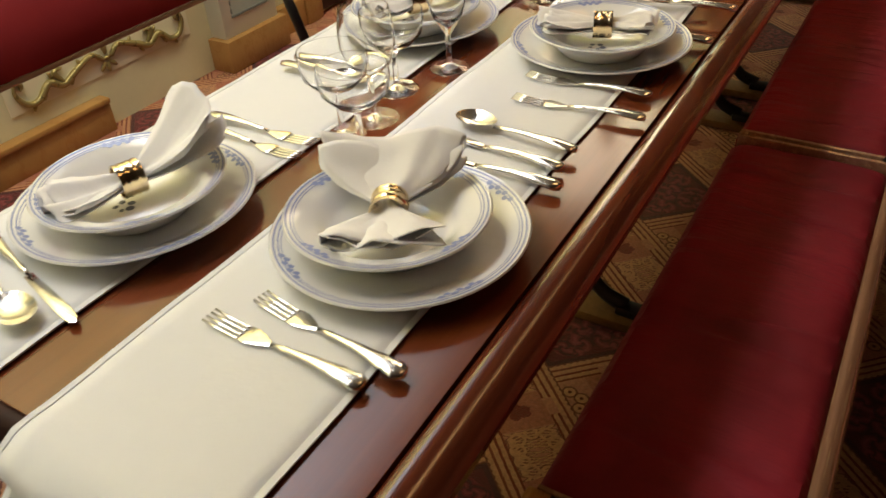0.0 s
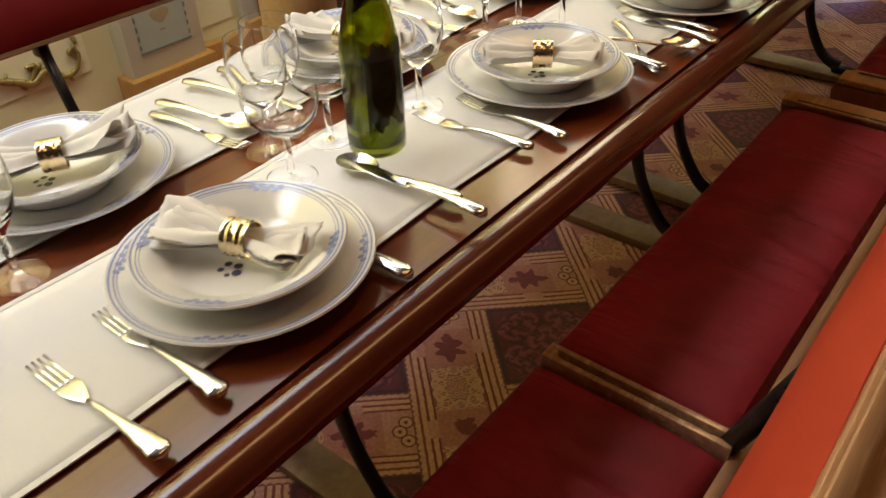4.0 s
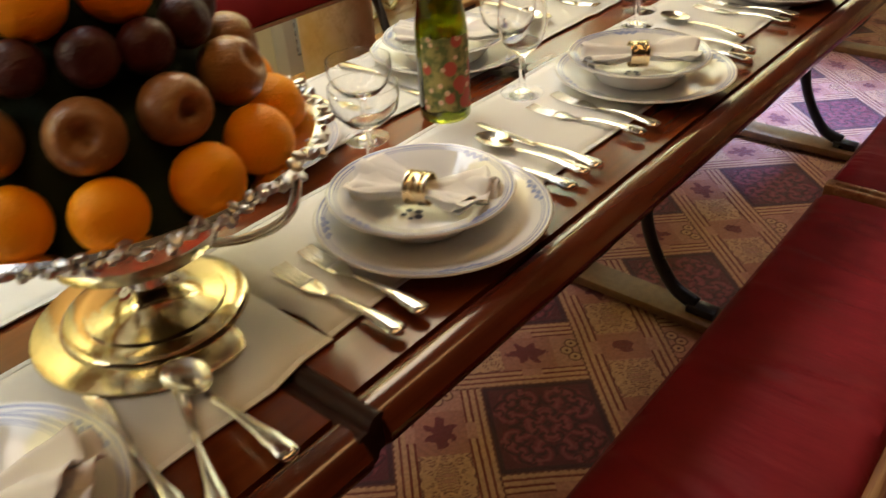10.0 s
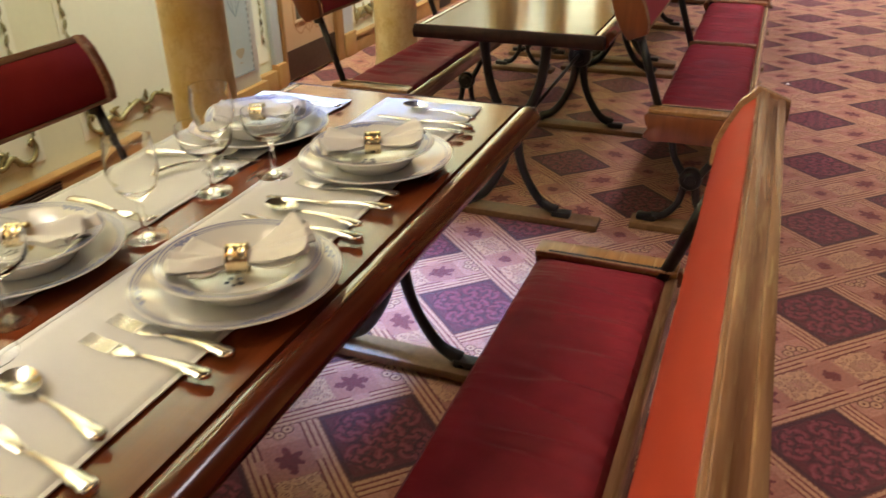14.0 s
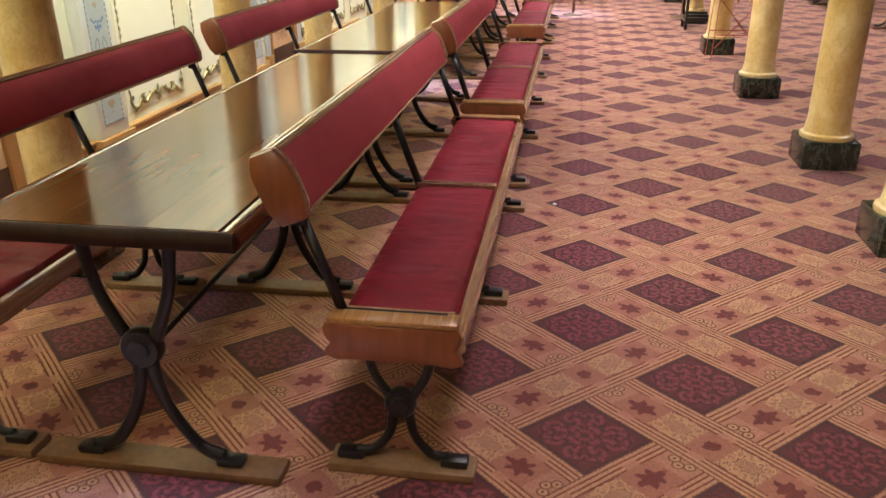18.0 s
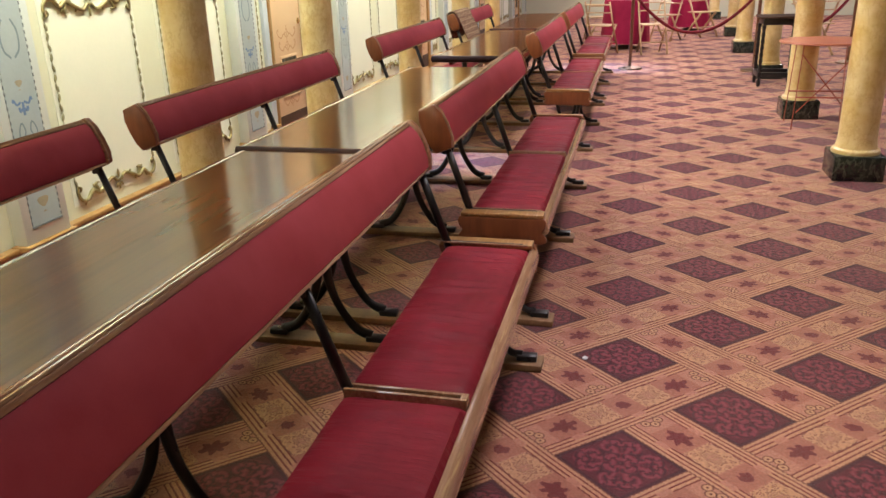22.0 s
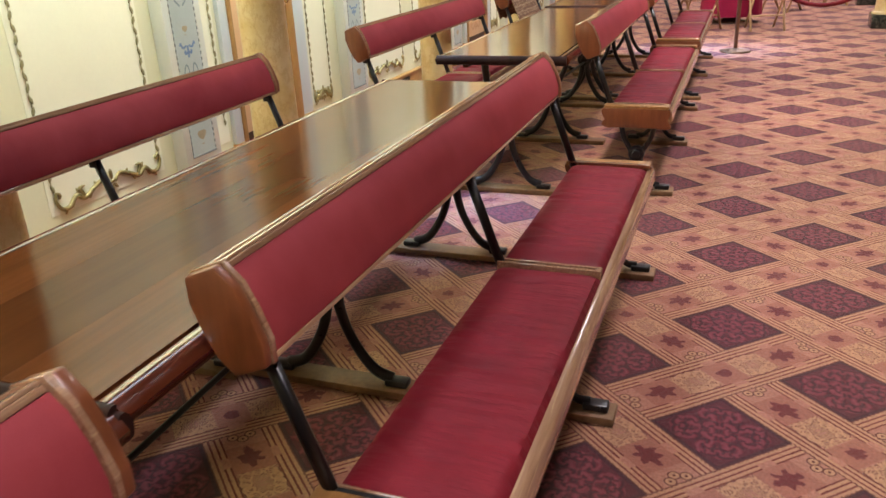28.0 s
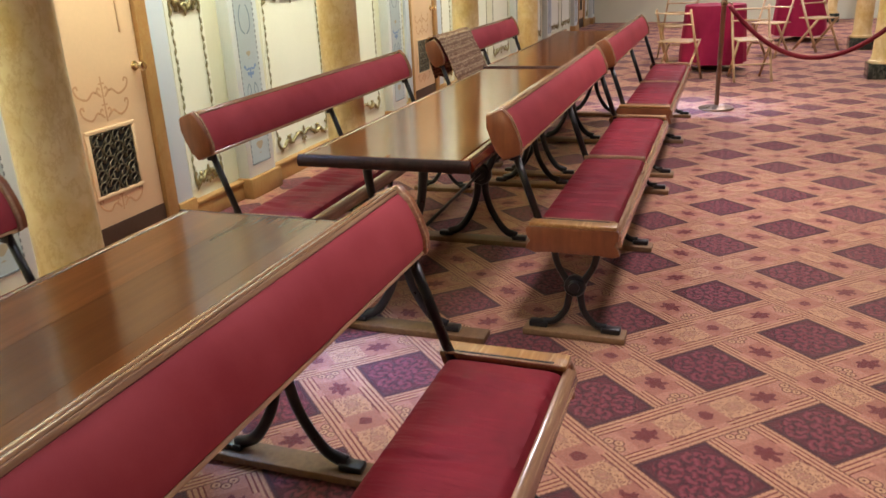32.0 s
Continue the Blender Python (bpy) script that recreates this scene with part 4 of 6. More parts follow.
def padded(outline, half):
    """A long upholstered bar: the outline swept along y, a little uneven."""
    bm = bmesh.new()
    n = len(outline)
    rings = []
    steps = 60
    for k in range(steps + 1):
        y = -half + 2 * half * k / steps
        f = 1 + 0.035 * noise.noise((y * 2.3, 3.1, 0.4))
        rings.append([bm.verts.new((x * f + 0.002 * noise.noise((y * 5, x * 20, z * 20)), y, z * (1 + 0.012 * noise.noise((y * 4, 9, x * 30))))) for x, z in outline])
    for lo, hi in zip(rings, rings[1:]):
        for j in range(n):
            bm.faces.new((lo[j], lo[(j + 1) % n], hi[(j + 1) % n], hi[j]))
    bm.faces.new(rings[0][::-1])
    bm.faces.new(rings[-1])
    bmesh.ops.recalc_face_normals(bm, faces=bm.faces[:])
    return bm


laid_table = build_table(M_TABLERED)
bare_table = build_table(M_TABLE)
BENCH_MID = {"a": 1.66, "b": 3.96, "c": 7.235, "d": 9.70, "e": 12.88, "f": 15.36}
LEFT_MID = {"a": 1.56, "b": 3.90, "c": 7.16, "d": 9.61, "e": 12.68, "f": 15.44}
SHIFT = {"b": 0.0, "d": -0.015, "e": -0.040, "f": -0.040}
STEP = {"b": 0.012, "c": 0.0, "d": 0.010, "e": 0.0, "f": 0.010}
for key, y in TABLES:
    if key in "ac":
        (laid_table if key == "a" else bare_table).matrix_world = pose(0, y, 0)
    else:
        copy_thing(laid_table if key == "b" else bare_table, pose(SHIFT[key], y, STEP[key]))
# turned to the laid tables, backs on the aisle side
facing = build_bench(-1, M_AMBERLITBACK, "bench with crimson velvet seat and red back, coloured as under amber light, facing a laid table")
facing.matrix_world = pose(0.13, BENCH_MID["a"], 0, 0, 0, 180)
copy_thing(facing, pose(0.20, BENCH_MID["b"], 0, 0, 0, 180))
# turned to the aisle, backs against the bare tables
turned = build_bench(1, M_BACK, "bench with crimson velvet seat turned to the aisle")
turned.matrix_world = pose(BENCH_X, BENCH_MID["c"], 0)
for key in "def":
    copy_thing(turned, pose(BENCH_X - (0.025 if key in "ef" else 0.0), BENCH_MID[key], 0))
WALL_BENCH_X = -0.935
deep = build_bench(1, M_DEEPBACK, "bench with crimson seat and deep red back facing a laid table")
deep.matrix_world = pose(WALL_BENCH_X, LEFT_MID["a"], 0)
copy_thing(deep, pose(WALL_BENCH_X, LEFT_MID["b"], 0))
for key in "cdef":
    w = copy_thing(turned, pose(WALL_BENCH_X, LEFT_MID[key], 0))
    w["label"] = "bench with crimson velvet seat between the wall and a table"


# ---- laid table: linen, porcelain, silver, glass ----
TOP = TABLE_Z + 0.0015


def top_at(y):
    """Height of the laid surface; the second table stands a little higher."""
    return TOP + (0.012 if y > 2.73 else 0.0)

M_GLASS = Graph("clear_glass").finish((1, 1, 1), 0.01, 0.0, None, Transmission_Weight=1.0, IOR=1.32)
M_BOTTLE = Graph("green_bottle_glass").finish((0.30, 0.33, 0.02), 0.03, 0.0, None, Transmission_Weight=1.0, IOR=1.5)
M_NAPKIN = paint("napkin_cotton", (0.76, 0.74, 0.71), 0.9, 0.04, 0.3)
M_FOIL = paint("gold_foil", (0.86, 0.50, 0.03), 0.35, 0.08, 0.4, 0.35)
M_LABEL = paint("dark_label", (0.012, 0.018, 0.010), 0.5, 0.2)


def floral_paper():
    g = Graph("floral_label_paper")
    p = g.place()
    leafy = g.mix(g.ramp(g.noise(p, 60, 2.0), 0.4, 0.6), (0.10, 0.13, 0.03), (0.34, 0.30, 0.09))
    a = g.node("ShaderNodeTexVoronoi", {"Vector": p, "Scale": 34.0}).outputs["Distance"]
    b = g.node("ShaderNodeTexVoronoi", {"Vector": g.scaled(p, (1.3, 1.1, 1.2)), "Scale": 47.0}).outputs["Distance"]
    col = g.mix(g.ramp(a, 0.46, 0.40), leafy, (0.46, 0.075, 0.04))
    col = g.mix(g.ramp(b, 0.30, 0.24), col, (0.72, 0.50, 0.33))
    col = g.mix(g.ramp(b, 0.12, 0.07), col, (0.55, 0.16, 0.05))
    return g.finish(col, 0.6)


M_LABEL2 = floral_paper()
M_MONO = paint("dark_blue_crest", (0.06, 0.07, 0.13), 0.3, 0.3)


def runner(name, x0, x1, y0, y1, drop0=0.0, drop1=0.0, seed=1, ragged=0.0, label=""):
    """A linen strip lying along the table; its ends may hang over."""
    rng = random.Random(seed)
    bm = bmesh.new()
    path = []
    if drop0:
        path += [(y0 - 0.078 - 0.012 * math.sin(3 * k), TOP - 0.035 - (drop0 - 0.035) * (1 - k / 7)) for k in range(7)]
        path += [(y0 - 0.072, TOP - 0.022), (y0 - 0.058, TOP - 0.008), (y0 - 0.036, TOP + 0.001), (y0 - 0.015, TOP + 0.001)]
    n = max(8, int((y1 - y0) / 0.04))
    path += [(y0 + (y1 - y0) * k / n, TOP) for k in range(n + 1)]
    if drop1:
        path += [(y1 + 0.022, TOP + 0.001), (y1 + 0.032, TOP - 0.012)] + [(y1 + 0.034, TOP - drop1 * (k + 1) / 5) for k in range(5)]
    nx = 10
    rows = []
    for j, (y, z) in enumerate(path):
        row = []
        for i in range(nx + 1):
            x = x0 + (x1 - x0) * i / nx
            e = 0.0
            if i in (0, nx):
                e = 0.004 * noise.noise((y * 6, i, seed)) + ragged * 0.010 * noise.noise((y * 22, i, seed + 2))
            hang = 0.012 * noise.noise((x * 9, z * 7, seed)) if z < TOP - 0.005 else 0.0
            lift = 0.0012 + 0.0022 * max(0, noise.noise((x * 7, y * 5, seed)))
            step = 0.012 * max(0.0, min(1.0, (y - 2.722) / 0.012))
            row.append(bm.verts.new((x + e, y + hang - (0.012 * noise.noise((x * 14, 1, seed)) if j in (0, len(path) - 1) else 0), z + lift + step)))
        rows.append(row)
    for a, b in zip(rows, rows[1:]):
        for i in range(nx):
            bm.faces.new((a[i], a[i + 1], b[i + 1], b[i]))
    edges = [((r[0].co.copy(), r[1].co.copy()), (r[nx].co.copy(), r[nx - 1].co.copy())) for r in rows]
    ob = part(name, bm, M_LINEN)
    m = ob.modifiers.new("thickness", "SOLIDIFY")
    m.thickness, m.offset = 0.0016, 1.0
    for side in (0, 1):
        hem = bmesh.new()
        strips = []
        for a, b in edges:
            d = a[1] - a[0] if side == 0 else b[1] - b[0]
            p0 = a[0] if side == 0 else b[0]
            q = d.normalized()
            strips.append([hem.verts.new(p0 + q * w + Vector((0, 0, lift))) for w, lift in ((-0.0006, 0.0012), (-0.0004, 0.0025), (0.0072, 0.0025), (0.0080, 0.0012))])
        for a, b in zip(strips, strips[1:]):
            for k in range(3):
                hem.faces.new((a[k], a[k + 1], b[k + 1], b[k]))
        bmesh.ops.recalc_face_normals(hem, faces=hem.faces[:])
        part("hem", hem, M_LINEN, ob, "turned and stitched hem")
    return tagged(ob, label or "off-white linen runner laid along the table", "table runner", "linen runners")


runner("table_runner", -0.385, -0.128, 0.31, 2.78, 0.14, 0, 1)
runner("table_runner", -0.730, -0.468, 0.31, 2.74, 0.16, 0, 2)
runner("table_runner", -0.385, -0.132, 2.7835, 5.11, 0, 0, 3)
runner("table_runner", -0.715, -0.462, 2.745, 5.06, 0, 0, 4, 1.0)


def plate_thing(x, y, big, rng, k):
    """A rimmed plate; the deep one stands on the flat one."""
    if big:
        prof = [(0.0, 0.004), (0.088, 0.004), (0.098, 0.0005), (0.104, 0.0015), (0.118, 0.010), (0.150, 0.0235), (0.1525, 0.0255), (0.151, 0.0275), (0.116, 0.0150), (0.102, 0.0085), (0.0, 0.0075)]
        z, r0, r1, zz0, zz1 = top_at(y) + 0.003, 0.128, 0.149, 0.0190, 0.0268
        t = thing("dinner_plate", "large white porcelain dinner plate with a blue lined rim", "plate", "place settings", pose(x, y, z, rng.uniform(-0.4, 0.4), 0, 0))
    else:
        prof = [(0.0, 0.006), (0.058, 0.006), (0.066, 0.0005), (0.072, 0.0015), (0.084, 0.016), (0.092, 0.030), (0.119, 0.0395), (0.1215, 0.0415), (0.120, 0.0435), (0.091, 0.0345), (0.078, 0.0185), (0.062, 0.0095), (0.0, 0.009)]
        z, r0, r1, zz0, zz1 = top_at(y) + 0.0105, 0.098, 0.1185, 0.0364, 0.0431
        t = thing("soup_plate", "deep white porcelain soup plate with a blue lined rim", "plate", "place settings", pose(x, y, z, rng.uniform(-0.8, 0.8), 0, 0))
    key = ("plate", big)
    if key not in SPRAYS:
        SPRAYS[key] = mesh_of("dish", lathe(prof, 56), M_PORCELAIN)
        print_ = bmesh.new()

        def band(ra, rb):
            def zof(r):
                return zz0 + (zz1 - zz0) * (r - r0) / (r1 - r0) + 0.0006
            lathe([(ra, zof(ra)), (rb, zof(rb))], 56, print_)

        w = r1 - r0
        band(r1 - 0.0030, r1 - 0.0008)
        band(r1 - 0.0078, r1 - 0.0062)
        band(r1 - 0.0108, r1 - 0.0098)
        for q in range(4):
            a0 = q * math.pi / 2 + 0.4
            for j in range(7):
                a = a0 + (j - 3) * 0.055
                rr = r1 - 0.009 - 0.004 * (j % 2)
                own = bmesh.new()
                bmesh.ops.create_circle(own, cap_ends=True, segments=7, radius=0.0042)
                zc = zz0 + (zz1 - zz0) * (rr - r0) / (r1 - r0) + 0.0009
                tilt = math.atan2(zz1 - zz0, r1 - r0)
                bmesh.ops.transform(own, matrix=Matrix.Translation((rr * math.cos(a), rr * math.sin(a), zc)) @ Matrix.Rotation(a, 4, "Z") @ Matrix.Rotation(-tilt, 4, "Y"), verts=own.verts[:])
                merge(print_, own)
        SPRAYS[("print", big)] = mesh_of("rim_print", print_, M_BLUE)
    turn = rng.uniform(0, 6.28)
    for name, kkey in (("dish", key), ("rim_print", ("print", big))):
        o = new(name, SPRAYS[kkey])
        o.parent, o.rotation_euler = t, (0, 0, turn)
        if name == "rim_print":
            o["label"] = "printed blue rim lines and sprigs"
    if not big:
        crest = bmesh.new()
        for j in range(5):
            own = bmesh.new()
            bmesh.ops.create_circle(own, cap_ends=True, segments=8, radius=0.006 - 0.0006 * j)
            bmesh.ops.transform(own, matrix=Matrix.Translation((0.011 * math.cos(j * 1.3), 0.010 * math.sin(j * 1.3) - 0.02, 0.0099)), verts=own.verts[:])
            merge(crest, own)
        part("crest", crest, M_MONO, t, "small dark blue printed crest")
    return t


def napkin_mesh(seed, la, lb, wa, wb, up=0.0):
    """A pleated napkin in three layers, pinched at the origin by its ring, fanning out along +x and -x."""
    rng = random.Random(seed)
    bm = bmesh.new()
    nu, nv = 30, 36
    for layer in range(3):
        ph, pleats = rng.uniform(0, 6.28), rng.choice((1.0, 1.4, 1.8))
        la2, lb2 = la * rng.uniform(0.82, 1.04), lb * rng.uniform(0.82, 1.04)
        skew = rng.uniform(-0.25, 0.25)
        grid = []
        for i in range(nu + 1):
            u = -1 + 2 * i / nu
            s = abs(u)
            L, Wd = (la2, wa) if u > 0 else (lb2, wb)
            half = 0.0125 + (Wd - 0.0125) * (1 - math.exp(-2.6 * s ** 1.5))
            row = []
            for j in range(nv + 1):
                v = -1 + 2 * j / nv
                amp = 0.010 * (0.6 + 0.6 * s) * (1 - 0.45 * abs(v))
                z = amp * math.sin(pleats * math.pi * v + ph + 1.2 * s) + 0.006 * (layer - 1) * (1 - 0.3 * s)
                z += 0.006 * s * noise.noise((u * 3.1, v * 2.2, seed + layer * 5.0))
                z *= math.sqrt(max(0.05, 1 - v * v * (1 - 0.6 * s)))
                z += 0.016 + up * max(0.0, u) ** 1.4 * (1 + 0.25 * (layer - 1)) + 0.008 * s * s
                x = u * L * (1 - 0.16 * v * v * s + skew * v * s * 0.5) + 0.005 * s * noise.noise((v * 4, seed, layer * 3.0))
                row.append(bm.verts.new((x, half * v + 0.006 * s * noise.noise((u * 4, v, seed + layer)), z)))
            grid.append(row)
        for lo, hi in zip(grid, grid[1:]):
            for j in range(nv):
                bm.faces.new((lo[j], lo[j + 1], hi[j + 1], hi[j]))
        # the layers are one folded cloth
        side = nv if layer % 2 else 0
        edge = [row[side] for row in grid]
        if layer:
            for i in range(nu):
                bm.faces.new((edge_before[i], edge_before[i + 1], edge[i + 1], edge[i]))
        side = 0 if layer % 2 else nv
        edge_before = [row[side] for row in grid]
    return bm


RING_MESH = lathe([(0.0205, -0.015), (0.0225, -0.0155), (0.0228, -0.012), (0.0218, -0.009), (0.0228, -0.005), (0.0218, 0.0), (0.0228, 0.005), (0.0218, 0.009), (0.0228, 0.012), (0.0225, 0.0155), (0.0205, 0.015), (0.0200, 0.0), (0.0205, -0.015)], 28)
RING_MESH = mesh_of("napkin_ring", RING_MESH, M_GOLD, 25)


def napkin(x, y, turn, seed, la, lb, wa, wb, up=0.0):
    z = top_at(y) + 0.0105 + 0.024
    ob = part("napkin", napkin_mesh(seed, 1.1 * la, 1.1 * lb, 1.3 * wa, 1.3 * wb, up), M_NAPKIN)
    m = ob.modifiers.new("thickness", "SOLIDIFY")
    m.thickness, m.offset = 0.0012, 0.0
    ob.matrix_world = pose(x, y, z, 0, 0, turn)
    tagged(ob, "white cotton napkin gathered in a ring on a soup plate", "napkin", "napkins")
    ring = new("napkin_ring", RING_MESH)
    ring.matrix_world = pose(x, y, z + 0.016, 0, 0, turn) @ pose(0, 0, 0, 0, 90, 0)
    tagged(ring, "ribbed gilt napkin ring round a napkin", "napkin ring", "napkin rings")


# cutlery lies along its own x axis: working end at the origin, handle towards +x
def handle(bm, x0, length, thick=0.0028):
    prof = [(0.0, 0.0032), (0.10, 0.0030), (0.16, 0.0052), (0.22, 0.0034), (0.45, 0.0056), (0.66, 0.0082), (0.76, 0.0108), (0.82, 0.0098), (0.91, 0.0124), (0.97, 0.0100), (1.0, 0.0045)]
    lo, hi = [], []
    ring = []
    for f, w in prof:
        z = 0.004 + 0.006 * math.sin(f * 2.6)
        x = x0 + f * length
        ring.append([bm.verts.new((x, w * math.cos(a), z + thick * (1.0 + 0.4 * f) * math.sin(a))) for a in [2 * math.pi * j / 8 for j in range(8)]])
    for a, b in zip(ring, ring[1:]):
        for j in range(8):
            bm.faces.new((a[j], a[(j + 1) % 8], b[(j + 1) % 8], b[j]))
    bm.faces.new(ring[0][::-1])
    bm.faces.new(ring[-1])


def fork_mesh():
    bm = bmesh.new()
    for y in (-0.0095, -0.0032, 0.0032, 0.0095):
        sweep([(0.0, y, 0.007), (0.02, y, 0.0035), (0.045, y, 0.002), (0.058, y * 0.95, 0.003)], 0.0016, 6, bm, 1.0)
    out = [(0.052, -0.0115), (0.062, -0.0118), (0.074, -0.0085), (0.086, -0.0035), (0.092, -0.003), (0.092, 0.003), (0.086, 0.0035), (0.074, 0.0085), (0.062, 0.0118), (0.052, 0.0115)]
    extrude(out, 0.0026, "z", 0.0018, 0.0006, bm)
    handle(bm, 0.088, 0.118)
    return bm


def bowl(bm, length, width, depth):
    rings = []
    for i in range(9):
        f = i / 8
        ring = []
        for j in range(16):
            a = 2 * math.pi * j / 16
            w = (1 - 0.12 * math.cos(a)) * f
            ring.append((length / 2 + length / 2 * f * math.cos(a), width / 2 * math.sin(a) * w ** 0.9 if f else 0.0, 0.0015 + depth * f * f))
        rings.append(ring)
    for off in (0.0, 0.0013):
        vs = [[bm.verts.new((x, y, z + off)) for x, y, z in r] for r in rings[1:]]
        c = bm.verts.new((rings[0][0][0], 0, rings[0][0][2] + off))
        for j in range(16):
            bm.faces.new((c, vs[0][j], vs[0][(j + 1) % 16]))
        for a, b in zip(vs, vs[1:]):
            for j in range(16):
                bm.faces.new((a[j], a[(j + 1) % 16], b[(j + 1) % 16], b[j]))
        edge = vs[-1]
        if off == 0.0:
            low = edge
        else:
            for j in range(16):
                bm.faces.new((low[j], low[(j + 1) % 16], edge[(j + 1) % 16], edge[j]))
    bmesh.ops.recalc_face_normals(bm, faces=bm.faces[:])


def spoon_mesh():
    bm = bmesh.new()
    bowl(bm, 0.068, 0.044, 0.009)
    handle(bm, 0.064, 0.136)
    return bm


def knife_mesh(broad):
    bm = bmesh.new()
    w = 0.0135 if broad else 0.0095
    L = 0.105 if broad else 0.125
    out = [(0.0, 0.002), (0.006, 0.0075), (0.03, w), (0.06, w * 0.95), (L, 0.0055), (L, -0.0055), (0.03, -0.0065), (0.010, -0.004)]
    extrude(out, 0.0017, "z", 0.0025, 0.0005, bm)
    handle(bm, L - 0.004, 0.125, 0.0042)
    return bm


CUTLERY = {
    "f": ("fork", mesh_of("fork", fork_mesh(), M_SILVER), "silver-plated fork with an ornate handle", 0.206),
    "s": ("spoon", mesh_of("spoon", spoon_mesh(), M_SILVER), "silver-plated spoon with an ornate handle", 0.200),
    "k": ("knife", mesh_of("knife", knife_mesh(False), M_SILVER), "silver-plated knife with an ornate handle", 0.246),
    "b": ("fish_knife", mesh_of("fish_knife", knife_mesh(True), M_SILVER), "broad silver-plated fish knife", 0.226),
}


def cutlery(kind, x0, y0, x1, y1, lift=0.0, rest="linen runner"):
    """Lay a piece with its working end at the first point and its handle's end at the second."""
    name, mesh, label, length = CUTLERY[kind]
    ob = new(name, mesh)
    turn = math.degrees(math.atan2(y1 - y0, x1 - x0))
    d = math.hypot(x1 - x0, y1 - y0)
    ux, uy = (x1 - x0) / d, (y1 - y0) / d
    ob.matrix_world = pose(x1 - ux * length, y1 - uy * length, top_at(y1) + 0.0035 + lift, 0, 0, turn)
    return tagged(ob, label + " on the " + rest, name.replace("_", " "), "cutlery")


# aisle side: plate centre, napkin turn, napkin sizes
SETTINGS = [
    (-0.219, 0.680, 118, 1, 0.090, 0.085, 0.074, 0.056, 0.030),
    (-0.217, 1.308, 20, 2, 0.085, 0.10, 0.034, 0.036, 0.0),
    (-0.223, 1.930, 35, 3, 0.095, 0.085, 0.040, 0.034, 0.0),
    (-0.191, 2.409, 52, 4, 0.12, 0.085, 0.036, 0.036, 0.02),
    (-0.188, 3.018, 20, 5, 0.10, 0.09, 0.040, 0.040, 0.0),
    (-0.193, 3.585, 40, 6, 0.09, 0.09, 0.045, 0.040, 0.0),
    (-0.190, 4.198, 30, 7, 0.11, 0.09, 0.050, 0.045, 0.02),
    (-0.210, 4.690, 25, 8, 0.10, 0.09, 0.050, 0.045, 0.01),
]
WALL_SETTINGS = [
    (-0.563, 0.589, 70, 11, 0.12, 0.10, 0.046, 0.036, 0.05),
    (-0.568, 1.280, 60, 12, 0.11, 0.09, 0.038, 0.036, 0.02),
    (-0.536, 1.806, 10, 13, 0.10, 0.10, 0.036, 0.036, 0.0),
    (-0.537, 2.325, 75, 14, 0.13, 0.085, 0.030, 0.034, 0.03),
    (-0.56, 3.00, 60, 15, 0.10, 0.09, 0.040, 0.040, 0.0),
    (-0.56, 3.50, 40, 16, 0.10, 0.09, 0.040, 0.040, 0.0),
    (-0.545, 4.14, 30, 17, 0.10, 0.09, 0.045, 0.040, 0.0),
    (-0.535, 4.772, 20, 18, 0.10, 0.09, 0.045, 0.040, 0.0),
]
# how far each deep plate sits off the middle of its flat plate, across the table
SLIDE = {1: -0.013, 3: 0.006, 4: 0.010, 5: -0.020, 6: -0.014}
rng = random.Random(4)
for x, y, turn, seed, la, lb, wa, wb, up in SETTINGS + WALL_SETTINGS:
    plate_thing(x, y, True, rng, seed)
    dx = SLIDE.get(seed, rng.uniform(-0.006, 0.006))
    plate_thing(x + dx, y + rng.uniform(-0.006, 0.006), False, rng, seed)
    napkin(x + dx, y, turn, seed, la, lb, wa, wb, up)

AISLE_SILVER = [
    ("f", -0.294, 0.521, -0.095, 0.493), ("f", -0.319, 0.472, -0.122, 0.464), ("k", -0.350, 0.871, -0.097, 0.864), ("b", -0.349, 0.929, -0.111, 0.907), ("s", -0.311, 0.978, -0.112, 0.953),
    ("f", -0.264, 1.077, -0.061, 1.087), ("f", -0.315, 1.161, -0.077, 1.164), ("k", -0.280, 1.393, -0.051, 1.408), ("s", -0.288, 1.540, -0.097, 1.560),
    ("f", -0.296, 1.718, -0.100, 1.727), ("f", -0.309, 1.799, -0.077, 1.781), ("b", -0.085, 2.072, -0.236, 2.213), ("s", -0.062, 2.180, -0.238, 2.100), ("k", -0.280, 2.088, -0.065, 2.075),
]
AISLE_SILVER_2 = [
    ("f", -0.267, 2.286, -0.063, 2.271), ("f", -0.237, 2.263, -0.041, 2.227), ("k", -0.230, 2.649, -0.030, 2.568), ("s", -0.209, 2.650, -0.035, 2.648), ("k", -0.250, 2.575, -0.056, 2.549),
    ("f", -0.279, 2.874, -0.070, 2.868), ("f", -0.204, 2.829, -0.067, 2.827), ("k", -0.304, 3.281, -0.084, 3.260), ("s", -0.269, 3.236, -0.087, 3.230), ("k", -0.239, 3.188, -0.081, 3.189),
    ("f", -0.263, 3.444, -0.081, 3.425), ("f", -0.230, 3.384, -0.085, 3.390), ("s", -0.306, 3.904, -0.129, 3.859), ("b", -0.296, 3.835, -0.083, 3.799), ("k", -0.266, 3.755, -0.071, 3.756),
]
